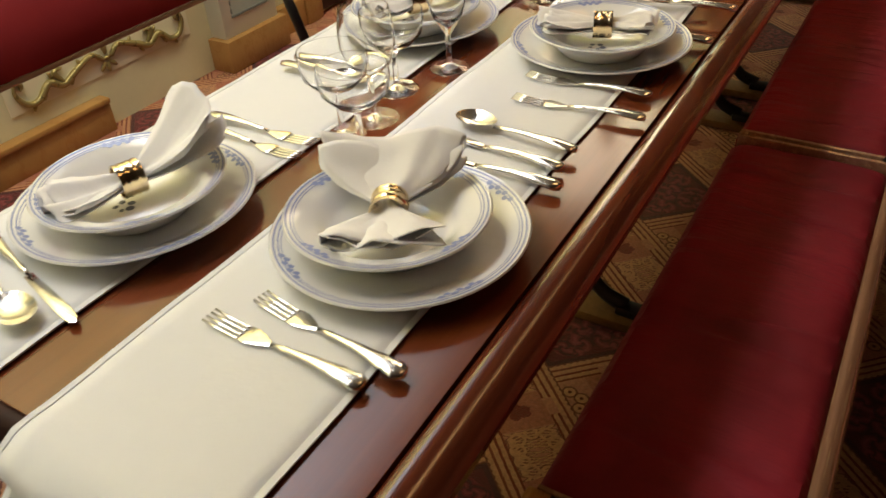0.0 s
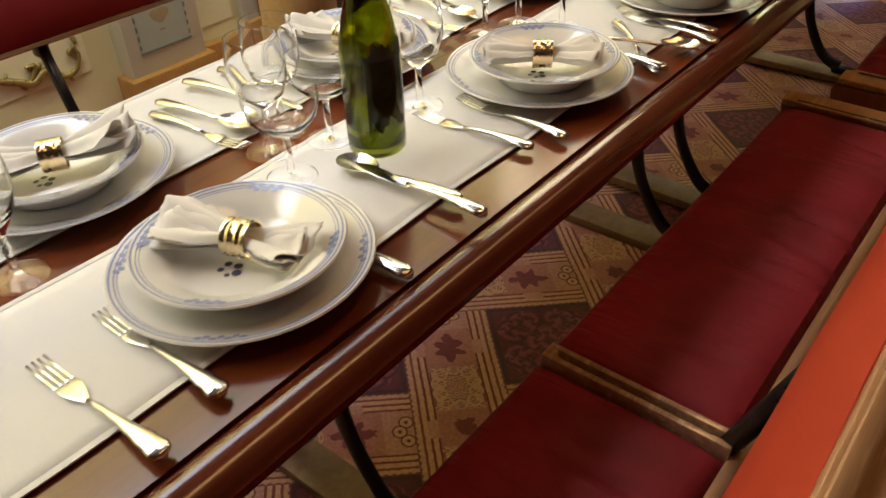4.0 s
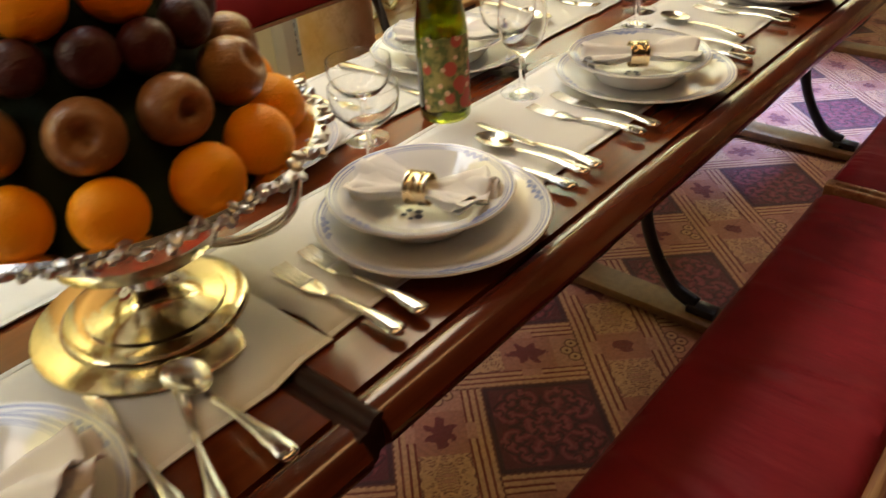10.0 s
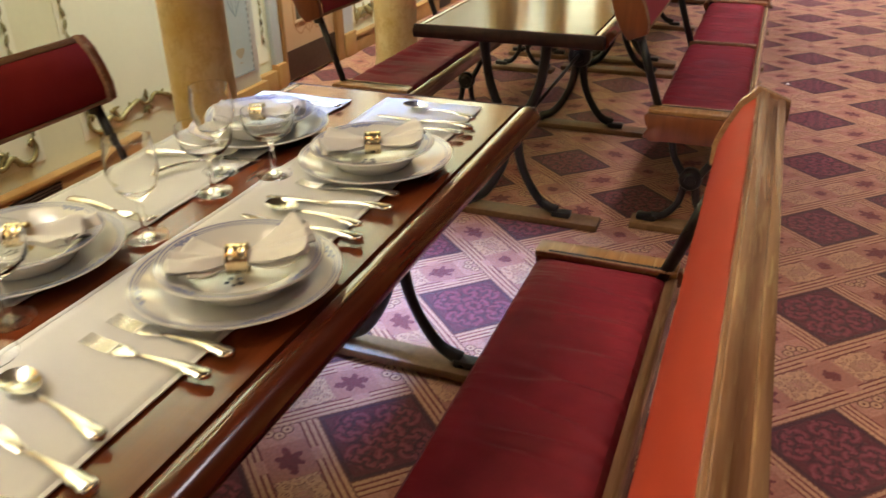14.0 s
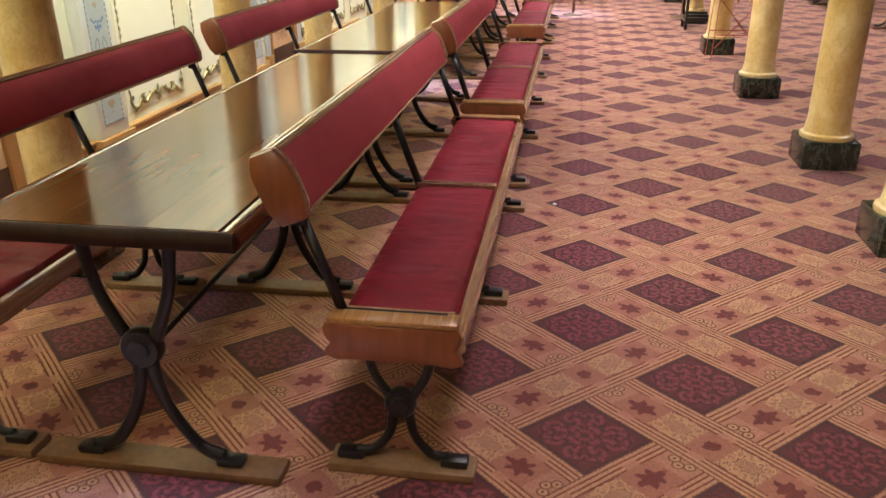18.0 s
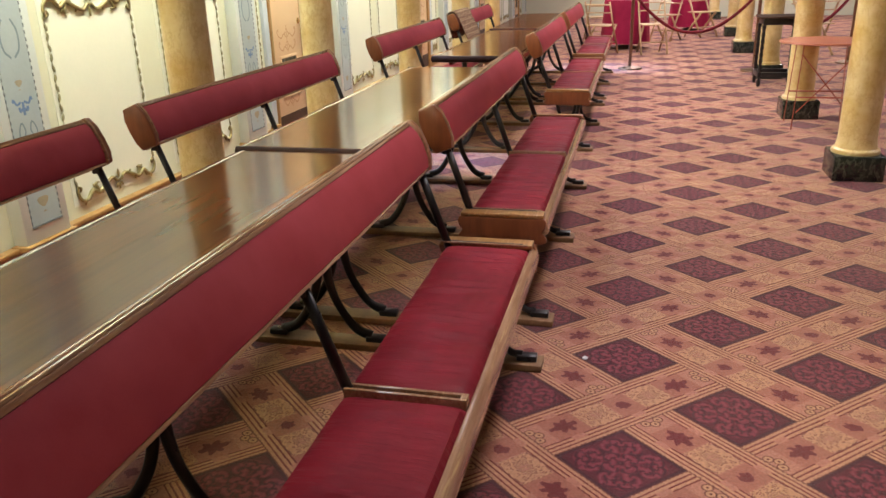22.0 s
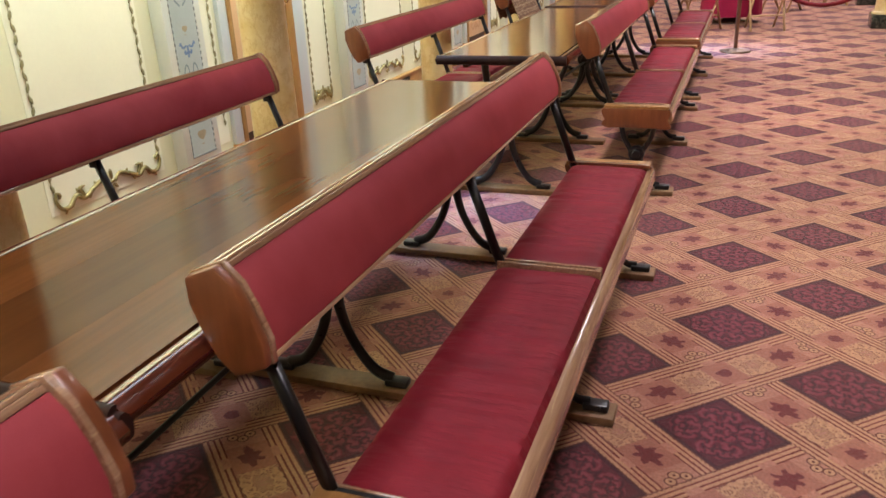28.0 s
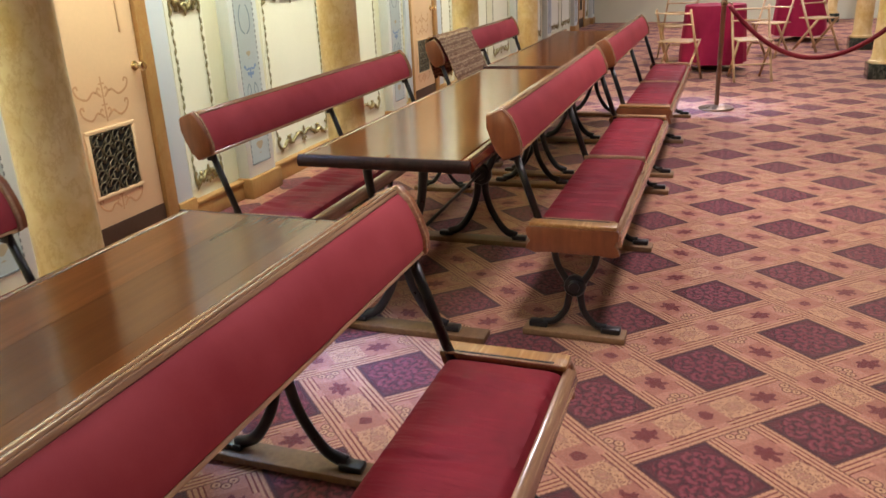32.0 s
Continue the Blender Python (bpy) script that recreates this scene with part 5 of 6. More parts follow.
AISLE_SILVER_3 = [
    ("f", -0.303, 4.058, -0.091, 4.042), ("f", -0.256, 4.005, -0.091, 3.994), ("k", -0.319, 4.480, -0.086, 4.502), ("s", -0.282, 4.442, -0.103, 4.418), ("k", -0.239, 4.391, -0.084, 4.381),
    ("f", -0.29, 4.555, -0.10, 4.56), ("s", -0.30, 5.04, -0.112, 4.995), ("k", -0.30, 4.96, -0.10, 4.945), ("f", -0.28, 4.90, -0.105, 4.905),
]
WALL_SILVER = [
    ("f", -0.487, 0.784, -0.659, 0.790), ("f", -0.476, 0.824, -0.666, 0.824), ("k", -0.449, 0.400, -0.690, 0.455), ("s", -0.487, 0.367, -0.680, 0.420), ("k", -0.457, 1.060, -0.684, 1.056), ("s", -0.506, 1.002, -0.684, 1.021),
    ("f", -0.480, 1.487, -0.640, 1.471), ("s", -0.480, 1.529, -0.660, 1.496), ("k", -0.46, 1.615, -0.685, 1.64), ("s", -0.52, 1.60, -0.69, 1.57), ("f", -0.47, 2.023, -0.652, 2.011), ("f", -0.46, 1.972, -0.648, 1.977), ("s", -0.50, 2.08, -0.665, 2.09), ("k", -0.50, 2.10, -0.70, 2.16),
    ("f", -0.48, 2.47, -0.67, 2.50), ("f", -0.52, 3.20, -0.69, 3.215), ("k", -0.48, 3.33, -0.70, 3.34),
]
WALL_SILVER_2 = [
    ("f", -0.51, 3.95, -0.70, 3.97), ("f", -0.50, 3.91, -0.68, 3.885), ("s", -0.52, 3.76, -0.70, 3.78), ("k", -0.46, 4.625, -0.68, 4.585), ("s", -0.52, 4.62, -0.60, 4.47), ("f", -0.48, 4.33, -0.66, 4.345),
    ("f", -0.49, 4.995, -0.66, 5.01),
]
for lst in (AISLE_SILVER, AISLE_SILVER_2, AISLE_SILVER_3, WALL_SILVER, WALL_SILVER_2):
    for item in lst:
        cutlery(*item, lift=0.004 if item[0] == "s" else 0.0)
cutlery("b", -0.290, 1.533, -0.044, 1.540, 0.013, "spoon beside the bottle")


def glass_profile(kind):
    if kind == "coupe":
        return [(0.0, 0.0), (0.034, 0.0), (0.035, 0.002), (0.012, 0.006), (0.005, 0.014), (0.0045, 0.060), (0.009, 0.068), (0.030, 0.078), (0.046, 0.096), (0.050, 0.118), (0.049, 0.132), (0.0478, 0.132), (0.0486, 0.118), (0.0445, 0.098), (0.028, 0.081), (0.0, 0.074)]
    if kind == "flute":
        return [(0.0, 0.0), (0.033, 0.0), (0.034, 0.002), (0.012, 0.006), (0.005, 0.013), (0.0045, 0.058), (0.010, 0.068), (0.025, 0.092), (0.033, 0.122), (0.032, 0.165), (0.0308, 0.165), (0.0316, 0.122), (0.0235, 0.094), (0.0, 0.074)]
    return [(0.0, 0.0), (0.036, 0.0), (0.037, 0.002), (0.012, 0.006), (0.0055, 0.014), (0.005, 0.062), (0.011, 0.070), (0.032, 0.090), (0.041, 0.118), (0.040, 0.145), (0.036, 0.172), (0.0348, 0.172), (0.0387, 0.145), (0.0396, 0.118), (0.031, 0.093), (0.0, 0.078)]


def glass_parts(kind):
    """Foot, stem and bowl of a glass as meshes."""
    prof = glass_profile(kind)
    foot = prof[:4] + [(0.0065, 0.0095), (0.0, 0.0095)]
    stem = [(0.0, 0.0095), (0.0065, 0.0095), prof[4], prof[5], (0.0062, prof[5][1] + 0.0035), (0.0, prof[5][1] + 0.0035)]
    bowl_ = [(0.0, prof[5][1] + 0.0035), (0.0062, prof[5][1] + 0.0035)] + prof[6:]
    return [(n, mesh_of(n, lathe(q, 32), M_GLASS)) for n, q in (("foot", foot), ("stem", stem), ("bowl", bowl_))]


GLASS = {k: glass_parts(k) for k in ("coupe", "flute", "goblet")}
GLASSES = [
    ("coupe", -0.386, 0.836), ("coupe", -0.442, 0.867), ("goblet", -0.428, 0.930), ("coupe", -0.453, 1.030), ("flute", -0.418, 1.138), ("goblet", -0.435, 1.56), ("coupe", -0.36, 1.585),
    ("coupe", -0.325, 1.478), ("goblet", -0.405, 1.51), ("goblet", -0.32, 1.742), ("goblet", -0.387, 2.112), ("goblet", -0.31, 2.142), ("coupe", -0.405, 2.03), ("goblet", -0.383, 2.455), ("flute", -0.46, 2.52),
    ("coupe", -0.36, 3.08), ("coupe", -0.44, 3.15), ("goblet", -0.34, 3.43), ("coupe", -0.42, 3.50), ("coupe", -0.348, 3.847), ("goblet", -0.389, 3.935), ("coupe", -0.435, 4.01), ("goblet", -0.428, 4.278),
    ("coupe", -0.435, 4.468), ("coupe", -0.375, 4.58), ("goblet", -0.485, 4.562),
]
for kind, x, y in GLASSES:
    text = {"coupe": "clear glass champagne coupe standing on the laid table", "flute": "slim clear wine glass standing on the laid table", "goblet": "round clear wine goblet standing on the laid table"}[kind]
    ob = thing("wine_glass" if kind != "coupe" else "champagne_coupe", text, "glass", "stemware", pose(x, y, top_at(y) + 0.004, 0, 0, 37 * y))
    for piece, mesh in GLASS[kind]:
        o = new(piece, mesh)
        o.parent = ob
        o.visible_shadow = False


def bottle(x, y, h, turn, floral):
    b = thing("wine_bottle", "green wine bottle with %s and gold foil" % ("red floral label" if floral else "dark label"), "bottle", "bottles", pose(x, y, top_at(y) + 0.004, 0, 0, turn))
    s = h / 0.335
    out = [(0.0, 0.0), (0.038, 0.0), (0.0415, 0.004), (0.042, 0.02), (0.042, 0.135), (0.040, 0.160), (0.033, 0.195), (0.022, 0.235), (0.0165, 0.262), (0.0155, 0.300), (0.017, 0.302), (0.017, 0.312), (0.014, 0.314)]
    inn = [(0.012, 0.314), (0.012, 0.262), (0.019, 0.235), (0.030, 0.195), (0.0375, 0.160), (0.0395, 0.135), (0.0395, 0.02), (0.030, 0.006), (0.0, 0.012)]
    body = part("glass_body", lathe([(r, z * s) for r, z in out + inn], 40), M_BOTTLE, b)
    body.visible_shadow = False
    bm = bmesh.new()
    rings = []
    for k, (r, z) in enumerate([(0.0168, 0.278), (0.0182, 0.281), (0.0172, 0.292), (0.0168, 0.300), (0.0195, 0.305), (0.0200, 0.314), (0.0190, 0.328), (0.0170, 0.334), (0.0, 0.336)]):
        rings.append((r, z * s))
    lathe(rings, 18, bm)
    for v in bm.verts:
        n = 1 + 0.09 * noise.noise((v.co.x * 90, v.co.y * 90, v.co.z * 60 + turn))
        v.co.x *= n
        v.co.y *= n
    part("foil_capsule", bm, M_FOIL, b, "crumpled yellow gold foil capsule")

    def patch(a0, a1, z0, z1, r, mat, name, wav, label):
        bm = bmesh.new()
        n = 14
        top = [bm.verts.new((r * math.cos(a0 + (a1 - a0) * k / n), r * math.sin(a0 + (a1 - a0) * k / n), (z1 + wav * noise.noise((k * 0.5, turn, z1 * 30))) * s)) for k in range(n + 1)]
        low = [bm.verts.new((r * math.cos(a0 + (a1 - a0) * k / n), r * math.sin(a0 + (a1 - a0) * k / n), (z0 + wav * noise.noise((k * 0.6, turn, z0 * 30 + 9))) * s)) for k in range(n + 1)]
        for k in range(n):
            bm.faces.new((low[k], low[k + 1], top[k + 1], top[k]))
        part(name, bm, mat, b, label)

    if floral:
        patch(-1.1, 1.1, 0.022, 0.142, 0.0424, M_LABEL2, "label", 0.006, "red and orange floral paper label")
    else:
        patch(1.0, 2.5, 0.050, 0.160, 0.0412, M_LABEL, "label", 0.03, "dark irregular torn label on the glass")
    return b


bottle(-0.29, 1.612, 0.335, 245, False)
bottle(-0.395, 3.29, 0.335, -35, True)

# silver centrepiece with fruit
ep = thing("fruit_stand", "footed silver fruit stand with a chased rim on the laid table", "fruit stand", "", pose(-0.335, 2.70, TOP + 0.004))
part("foot", lathe([(0.0, 0.002), (0.134, 0.0), (0.139, 0.003), (0.138, 0.006), (0.124, 0.0085), (0.106, 0.010), (0.104, 0.0145), (0.100, 0.0165), (0.080, 0.0175), (0.078, 0.021), (0.058, 0.0235), (0.040, 0.028), (0.028, 0.037), (0.023, 0.050), (0.0, 0.05)], 48), M_PALEGOLD, ep, "polished pale gilt round foot")
part("stem", lathe([(0.024, 0.045), (0.020, 0.062), (0.030, 0.074), (0.062, 0.086), (0.092, 0.104), (0.104, 0.126), (0.098, 0.148), (0.080, 0.160)], 40), M_SILVER, ep, "swelling silver bowl of the stem")
part("dish", lathe([(0.0, 0.168), (0.080, 0.162), (0.150, 0.176), (0.212, 0.206), (0.218, 0.214), (0.212, 0.217), (0.150, 0.190), (0.0, 0.180)], 56), M_SILVER, ep)
bm = bmesh.new()
rng = random.Random(41)
for k in range(230):
    a = 2 * math.pi * (k + rng.uniform(-0.3, 0.3)) / 230
    own = bmesh.new()
    bmesh.ops.create_icosphere(own, subdivisions=1, radius=rng.uniform(0.0055, 0.0095))
    r, z = 0.217 + rng.uniform(-0.007, 0.007), 0.212 + rng.uniform(-0.006, 0.006)
    bmesh.ops.transform(own, matrix=Matrix.Translation((r * math.cos(a), r * math.sin(a), z)) @ Matrix.Rotation(a + rng.uniform(-0.9, 0.9), 4, "Z") @ Matrix.Rotation(rng.uniform(-0.6, 0.6), 4, "Y") @ Matrix.Diagonal((1.1, 0.65, 0.62, 1)), verts=own.verts[:])
    merge(bm, own)
part("chased_rim", bm, M_CHASED, ep, "thick chased silver rim of leaves")
for s in (1,):
    part("handle", sweep(curve_points([(0.10, s * 0.16, 0.19), (0.115, s * 0.13, 0.12), (0.08, s * 0.10, 0.085), (0.03, s * 0.06, 0.075)], 6), 0.006, 8), M_SILVER, ep, "curved silver bracket")


def fruit_skin(name, a, b, spot, rough, coat=0.0):
    g = Graph(name)
    p = g.place()
    n = g.noise(p, 18, 4.0)
    pore = g.noise(p, 300, 2.0)
    col = g.mix(g.ramp(n, 0.3, 0.7), a, b)
    col = g.mix(g.ramp(g.noise(p, 60, 3.0), 0.62, 0.75, 0.0, 0.5), col, spot)
    return g.finish(col, rough, 0.0, g.bump(pore, 0.5, 0.003), Coat_Weight=coat, Specular_IOR_Level=0.3)


M_ORANGE = fruit_skin("orange_peel", (0.99, 0.31, 0.001), (1.0, 0.42, 0.002), (0.99, 0.36, 0.002), 0.5)
M_APPLE = fruit_skin("russet_apple_skin", (0.20, 0.080, 0.030), (0.42, 0.215, 0.075), (0.56, 0.36, 0.14), 0.30, 0.3)
M_PLUM = fruit_skin("dark_plum_skin", (0.035, 0.008, 0.010), (0.09, 0.022, 0.022), (0.12, 0.05, 0.04), 0.32)
M_MOSS = fruit_skin("dark_green_moss", (0.006, 0.014, 0.008), (0.014, 0.028, 0.014), (0.02, 0.03, 0.01), 0.9)


def fruit_mesh(r, dent, seed):
    bm = bmesh.new()
    bmesh.ops.create_uvsphere(bm, u_segments=20, v_segments=14, radius=r)
    for v in bm.verts:
        d = math.hypot(v.co.x, v.co.y) / r
        f = 1 + 0.03 * noise.noise(v.co * (18 / (r * 25)) + Vector((seed, 0, 0)))
        top = max(0.0, 1 - (d / 0.48) ** 1.3)
        v.co *= f
        v.co.z *= 0.93
        if dent:
            v.co.z -= math.copysign(dent * r * top, v.co.z) if v.co.z > 0 else 0
    return bm


ORANGE = mesh_of("orange", fruit_mesh(0.035, 0.05, 1), M_ORANGE)
APPLE = mesh_of("apple", fruit_mesh(0.034, 0.62, 2), M_APPLE)
PLUM = mesh_of("plum", fruit_mesh(0.024, 0.12, 3), M_PLUM)
cx, cy, cz = -0.335, 2.70, TOP + 0.004 + 0.19
cone = part("moss_cone", lathe([(0.0, 0.0), (0.165, 0.002), (0.150, 0.045), (0.118, 0.105), (0.080, 0.170), (0.035, 0.225), (0.0, 0.235)], 28), M_MOSS)
cone.matrix_world = pose(cx, cy, cz)
tagged(cone, "dark green cone carrying the fruit on the silver stand", "fruit display")
rng = random.Random(9)
for name, mesh, n, r, z, label in (("orange", ORANGE, 13, 0.173, 0.038, "bright orange on the silver fruit stand"), ("apple", APPLE, 11, 0.146, 0.097, "russet brown apple in the fruit pyramid"), ("plum", PLUM, 13, 0.117, 0.147, "dark plum in the fruit pyramid"), ("orange", ORANGE, 7, 0.088, 0.192, "bright orange near the top of the fruit pyramid"), ("plum", PLUM, 4, 0.040, 0.238, "dark plum in the fruit pyramid")):
    for k in range(n):
        a = 2 * math.pi * k / n + rng.uniform(-0.05, 0.05) + z
        ob = new(name, mesh)
        s = rng.uniform(0.93, 1.05)
        ob.matrix_world = pose(cx + r * math.cos(a), cy + r * math.sin(a), cz + z + rng.uniform(-0.003, 0.003), 0, 0, math.degrees(a)) @ pose(0, 0, 0, 0, rng.uniform(60, 85), 0) @ Matrix.Diagonal((s, s, s, 1))
        tagged(ob, label, "fruit", "fruit pyramid")


# ---- far end of the hall ----
M_BEECH = wood("pale_beech", (0.46, 0.30, 0.15), (0.62, 0.44, 0.25), 0.45, (60, 60, 8), 0.1)
M_REDCLOTH = velvet("magenta_tablecloth", (0.24, 0.010, 0.045), (0.36, 0.018, 0.070), 0.2)
M_ROPERED = velvet("red_rope", (0.13, 0.010, 0.016), (0.20, 0.018, 0.026), 0.15)
M_BRONZE = metal("aged_bronze", (0.30, 0.20, 0.13), 0.35)
M_REDTOP = paint("faded_orange_enamel", (0.62, 0.22, 0.13), 0.35, 0.1)
M_REDPAINT = paint("orange_red_enamel", (0.48, 0.10, 0.055), 0.35, 0.1)


def crochet():
    g = Graph("crocheted_wool")
    p = g.place()
    cell = g.node("ShaderNodeTexVoronoi", {"Vector": g.scaled(p, (1, 1.4, 1)), "Scale": 42.0, "Randomness": 0.45}).outputs["Distance"]
    col = g.mix(g.ramp(cell, 0.25, 0.6), (0.50, 0.34, 0.19), (0.20, 0.10, 0.05))
    return g.finish(col, 0.92, 0.0, g.bump(cell, 0.8, 0.012))


M_CROCHET = crochet()


def stanchion(x, y):
    s = thing("rope_stanchion", "bronze rope stanchion on a round foot on the carpet", "stanchion", "stanchions", pose(x, y, 0))
    part("foot", lathe([(0.0, 0.0), (0.155, 0.0), (0.160, 0.008), (0.155, 0.018), (0.10, 0.030), (0.03, 0.040), (0.0, 0.042)], 28), M_BRONZE, s)
    part("post", lathe([(0.021, 0.03), (0.021, 0.93), (0.028, 0.94), (0.028, 0.97), (0.020, 0.98), (0.030, 1.0), (0.024, 1.03), (0.0, 1.04)], 16), M_BRONZE, s)
    part("rope_hook", sweep(curve_points([(0.02, 0, 0.95), (0.06, 0, 0.955), (0.07, 0, 0.93)], 5), 0.007), M_GOLD, s, "small brass hook")
    return s


stanchion(0.68, 16.85)
stanchion(2.24, 16.66)
stanchion(3.55, 17.5)


def rope(p, q, sag):
    pts = []
    for k in range(25):
        f = k / 24
        pts.append((p[0] + (q[0] - p[0]) * f, p[1] + (q[1] - p[1]) * f, p[2] + (q[2] - p[2]) * f - sag * 4 * f * (1 - f)))
    tagged(part("barrier_rope", sweep(pts, 0.020, 10), M_ROPERED), "sagging dark red velvet barrier rope between stanchions", "rope", "barrier ropes")


rope((0.73, 16.84, 0.93), (2.18, 16.67, 0.93), 0.45)
rope((2.29, 16.68, 0.93), (3.50, 17.46, 0.93), 0.42)


def folding_chair():
    c = thing("folding_chair", "pale beech folding chair with slatted back", "chair", "folding chairs")
    for s in (-1, 1):
        part("front_leg", sweep([(s * 0.20, -0.22, 0.0), (s * 0.20, 0.03, 0.45), (s * 0.20, 0.20, 0.80)], 0.014, 6, None, 1.4), M_BEECH, c)
        part("rear_leg", sweep([(s * 0.175, 0.24, 0.0), (s * 0.175, -0.16, 0.44)], 0.014, 6, None, 1.4), M_BEECH, c)
    for k in range(6):
        part("seat_slat", box(-0.185, -0.19 + 0.063 * k, 0.437, 0.185, -0.133 + 0.063 * k, 0.453, 0.004), M_BEECH, c)
    for z, y in ((0.76, 0.18), (0.64, 0.125)):
        bm = bmesh.new()
        sweep(curve_points([(-0.205, y, z), (0, y + 0.045, z), (0.205, y, z)], 6), 0.010, 6, bm, 4.2)
        part("back_slat", bm, M_BEECH, c)
    part("stretcher", sweep([(-0.20, -0.12, 0.18), (0.20, -0.12, 0.18)], 0.010, 6), M_BEECH, c)
    return c


chair0 = folding_chair()
spots = ((0.20, 18.65, 160), (0.98, 18.75, 12), (0.05, 20.6, 200), (1.25, 20.9, -30), (1.9, 21.6, 40), (3.4, 20.2, 75), (3.3, 18.6, 200), (4.6, 20.4, -60))
for k, (x, y, turn) in enumerate(spots):
    if k == 0:
        chair0.matrix_world = pose(x, y, 0, 0, 0, turn)
    else:
        copy_thing(chair0, pose(x, y, 0, 0, 0, turn))


def clothed_table(x, y, r, h):
    t = thing("clothed_table", "small table under a hanging magenta-red cloth", "table", "clothed tables", pose(x, y, 0))
    bm = bmesh.new()
    n = 48
    rings = []
    for f, rr in ((1.0, 0.98), (0.97, 1.0), (0.7, 1.03), (0.4, 1.07), (0.12, 1.10)):
        rings.append([bm.verts.new((r * (rr + (0.06 * (1 - f)) * math.sin(a * 9)) * math.cos(a), r * (rr + (0.06 * (1 - f)) * math.sin(a * 9)) * math.sin(a), h * f)) for a in [2 * math.pi * j / n for j in range(n)]])
    bm.faces.new(rings[0])
    for a, b in zip(rings, rings[1:]):
        for j in range(n):
            bm.faces.new((a[j], b[j], b[(j + 1) % n], a[(j + 1) % n]))
    bmesh.ops.recalc_face_normals(bm, faces=bm.faces[:])
    part("tablecloth", bm, M_REDCLOTH, t, "magenta-red cloth falling in folds")
    part("pedestal", lathe([(0.22, 0.0), (0.22, 0.02), (0.04, 0.05), (0.035, h - 0.03), (0.2, h - 0.02), (0.0, h - 0.015)], 20), M_BRONZE, t)
    return t


clothed_table(0.55, 19.6, 0.36, 0.78)
clothed_table(1.75, 23.0, 0.36, 0.78)

# black side table before a column
t = thing("side_table", "black wooden side table with turned legs before a column", "table", "", pose(2.31, 15.46, 0))
part("tabletop", box(-0.235, -0.225, 0.745, 0.235, 0.225, 0.768, 0.006), M_DARKBASE, t, "worn dark brown tabletop")
part("apron", box(-0.195, -0.185, 0.675, 0.195, 0.185, 0.744, 0.004), M_IRON, t)
turned_leg = [(0.012, 0.0), (0.020, 0.02), (0.022, 0.05), (0.014, 0.085)] + [(0.015 + 0.007 * (k % 2), 0.175 + 0.036 * k) for k in range(14)] + [(0.022, 0.674), (0.0, 0.674)]
for sx in (-1, 1):
    for sy in (-1, 1):
        part("leg", lathe(turned_leg, 10), M_IRON, t, "", Matrix.Translation((sx * 0.185, sy * 0.175, 0)))
    part("stretcher", box(sx * 0.185 - 0.018, -0.195, 0.10, sx * 0.185 + 0.018, 0.195, 0.16, 0.004), M_IRON, t)
    part("stretcher", box(-0.1665, sx * 0.175 - 0.018, 0.102, 0.1665, sx * 0.175 + 0.018, 0.158, 0.004), M_IRON, t)

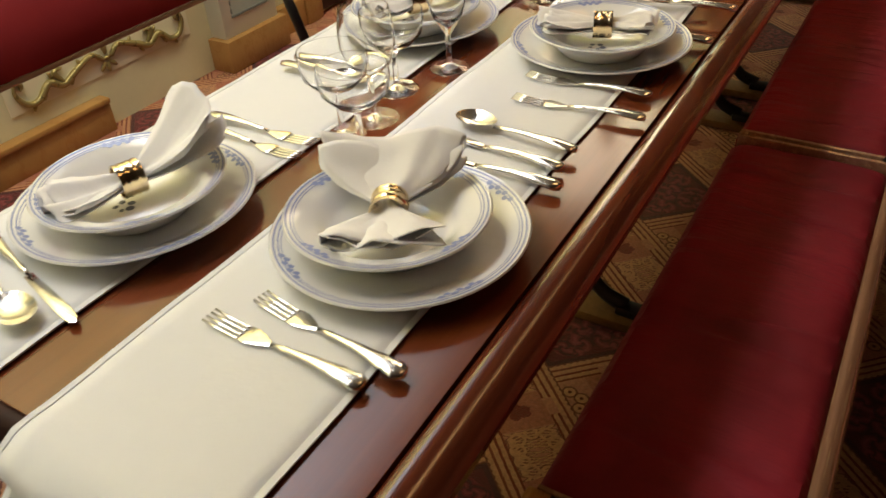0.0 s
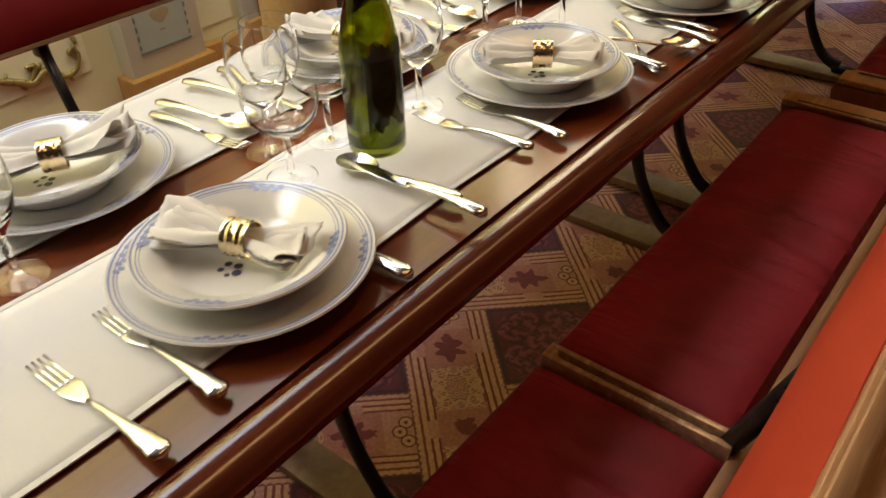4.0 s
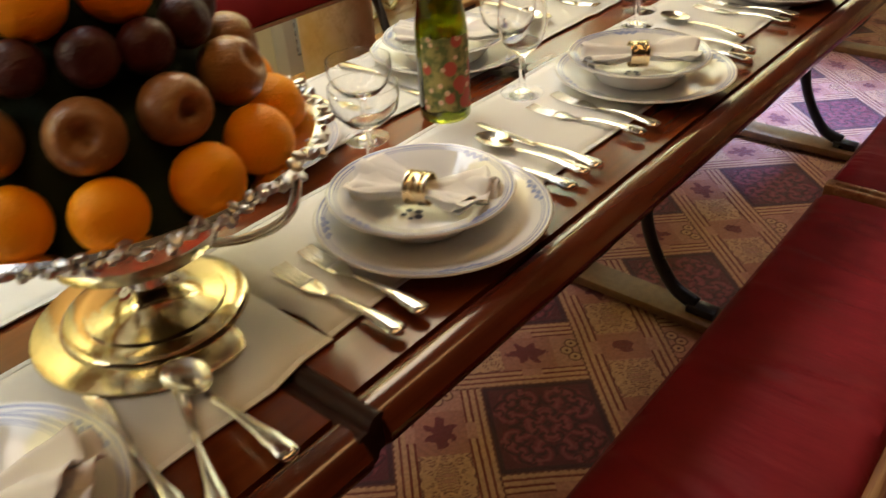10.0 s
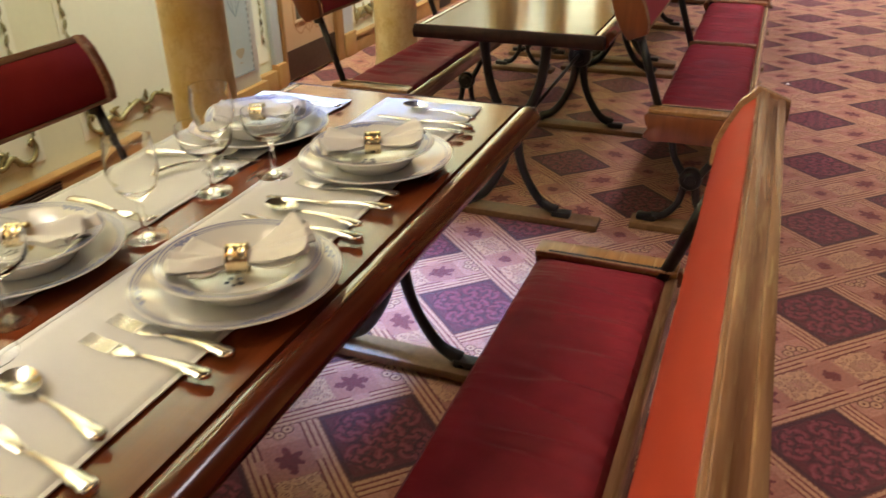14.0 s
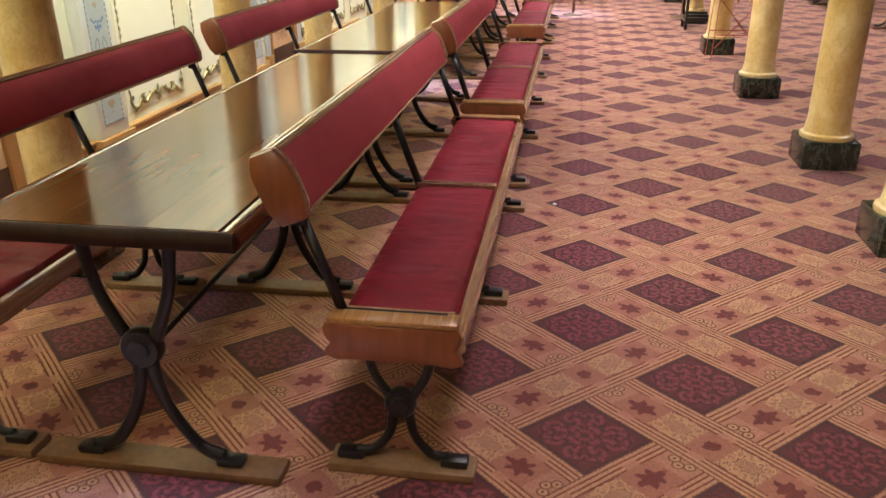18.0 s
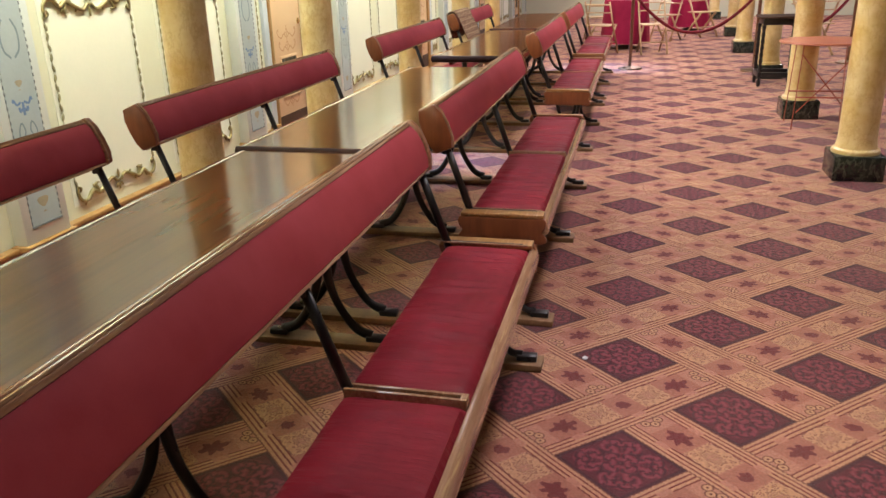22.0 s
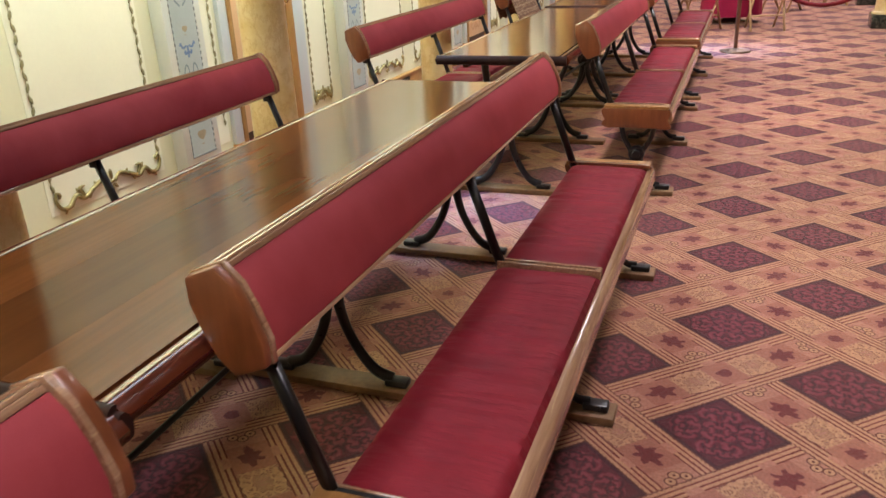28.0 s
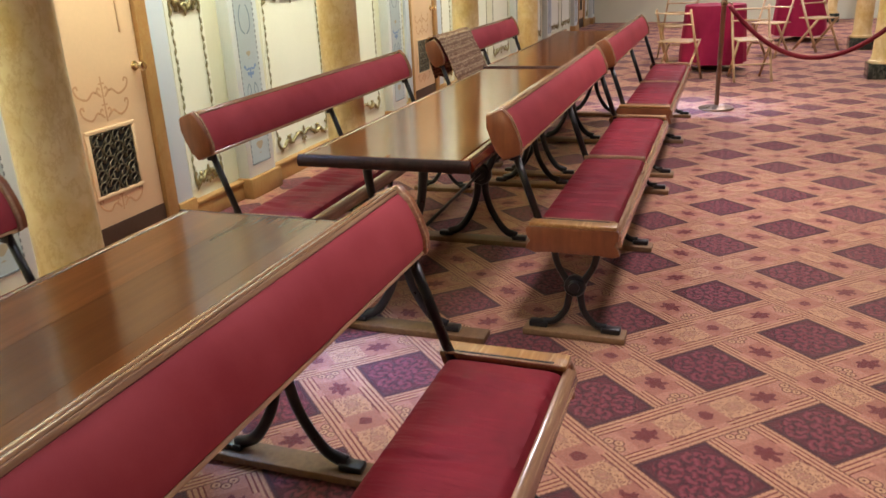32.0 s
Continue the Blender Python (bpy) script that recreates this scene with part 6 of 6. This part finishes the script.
# folding round table on thin legs before the next column
t = thing("folding_table", "faded orange round folding table on thin crossed legs", "table", "", pose(2.31, 13.02, 0))
part("tabletop", lathe([(0.0, 0.705), (0.36, 0.705), (0.368, 0.711), (0.36, 0.722), (0.0, 0.724)], 48), M_REDTOP, t, "sun-faded orange tabletop")
for sx in (-1, 1):
    for sy in (-1, 1):
        part("leg", sweep([(sx * 0.23, sy * 0.19, 0.0), (sx * 0.20, sy * 0.16, 0.704)], 0.0042, 6), M_REDPAINT, t)
    part("cross_brace", sweep([(-sx * 0.205, -0.172, 0.62), (sx * 0.205, -0.172, 0.14)], 0.005, 6), M_REDPAINT, t)
    part("brace", sweep([(-0.218, sx * 0.178, 0.27), (0.218, sx * 0.178, 0.27)], 0.007, 6), M_REDPAINT, t)

# a crocheted throw over the back of a wall-side bench
bm = bmesh.new()
rows = []
prof = [(-0.090, -0.16), (-0.075, -0.02), (-0.062, 0.070), (-0.045, 0.110), (0.0, 0.122), (0.045, 0.110), (0.064, 0.070), (0.066, 0.0), (0.072, -0.09), (0.075, -0.20), (0.080, -0.27)]
for k in range(40):
    y = -0.36 + 0.72 * k / 39
    rows.append([bm.verts.new((x + 0.006 * noise.noise((y * 18, z * 18, 1)), y, z - (0.03 * noise.noise((y * 9, 2, 0)) if i in (0, len(prof) - 1) else 0) + 0.003 * math.sin(k * 1.9 + i * 2.1))) for i, (x, z) in enumerate(prof)])
for a, b in zip(rows, rows[1:]):
    for i in range(len(prof) - 1):
        bm.faces.new((a[i], a[i + 1], b[i + 1], b[i]))
throw = part("crocheted_throw", bm, M_CROCHET)
m = throw.modifiers.new("thickness", "SOLIDIFY")
m.thickness = 0.006
throw.matrix_world = pose(WALL_BENCH_X - 0.268, 14.76, 0.805, 0, -22, 0)
tagged(throw, "beige crocheted woollen throw hung over a bench back", "throw")

paper = tagged(part("paper_slip", box(-0.06, -0.10, 0.0, 0.06, 0.10, 0.0015, 0.0), M_LINEN), "white slip of paper lying on a bare table", "paper")
paper.matrix_world = pose(-0.30, 15.3, TABLE_Z + 0.001, 0, 0, 8)
crumb = part("crumb", lathe([(0.0, 0.0), (0.009, 0.001), (0.011, 0.005), (0.006, 0.009), (0.0, 0.010)], 10), M_LINEN)
crumb.matrix_world = pose(0.648, 8.372, 0.0005)
tagged(crumb, "small white scrap lying on the carpet", "litter")


# benches across the aisle
far = copy_thing(turned, pose(4.7, 18.6, 0, 0, 0, 180))
far["label"] = "bench with crimson velvet seat across the far aisle"
far = copy_thing(turned, pose(4.7, 14.6, 0, 0, 0, 180))
far["label"] = "bench with crimson velvet seat across the far aisle"
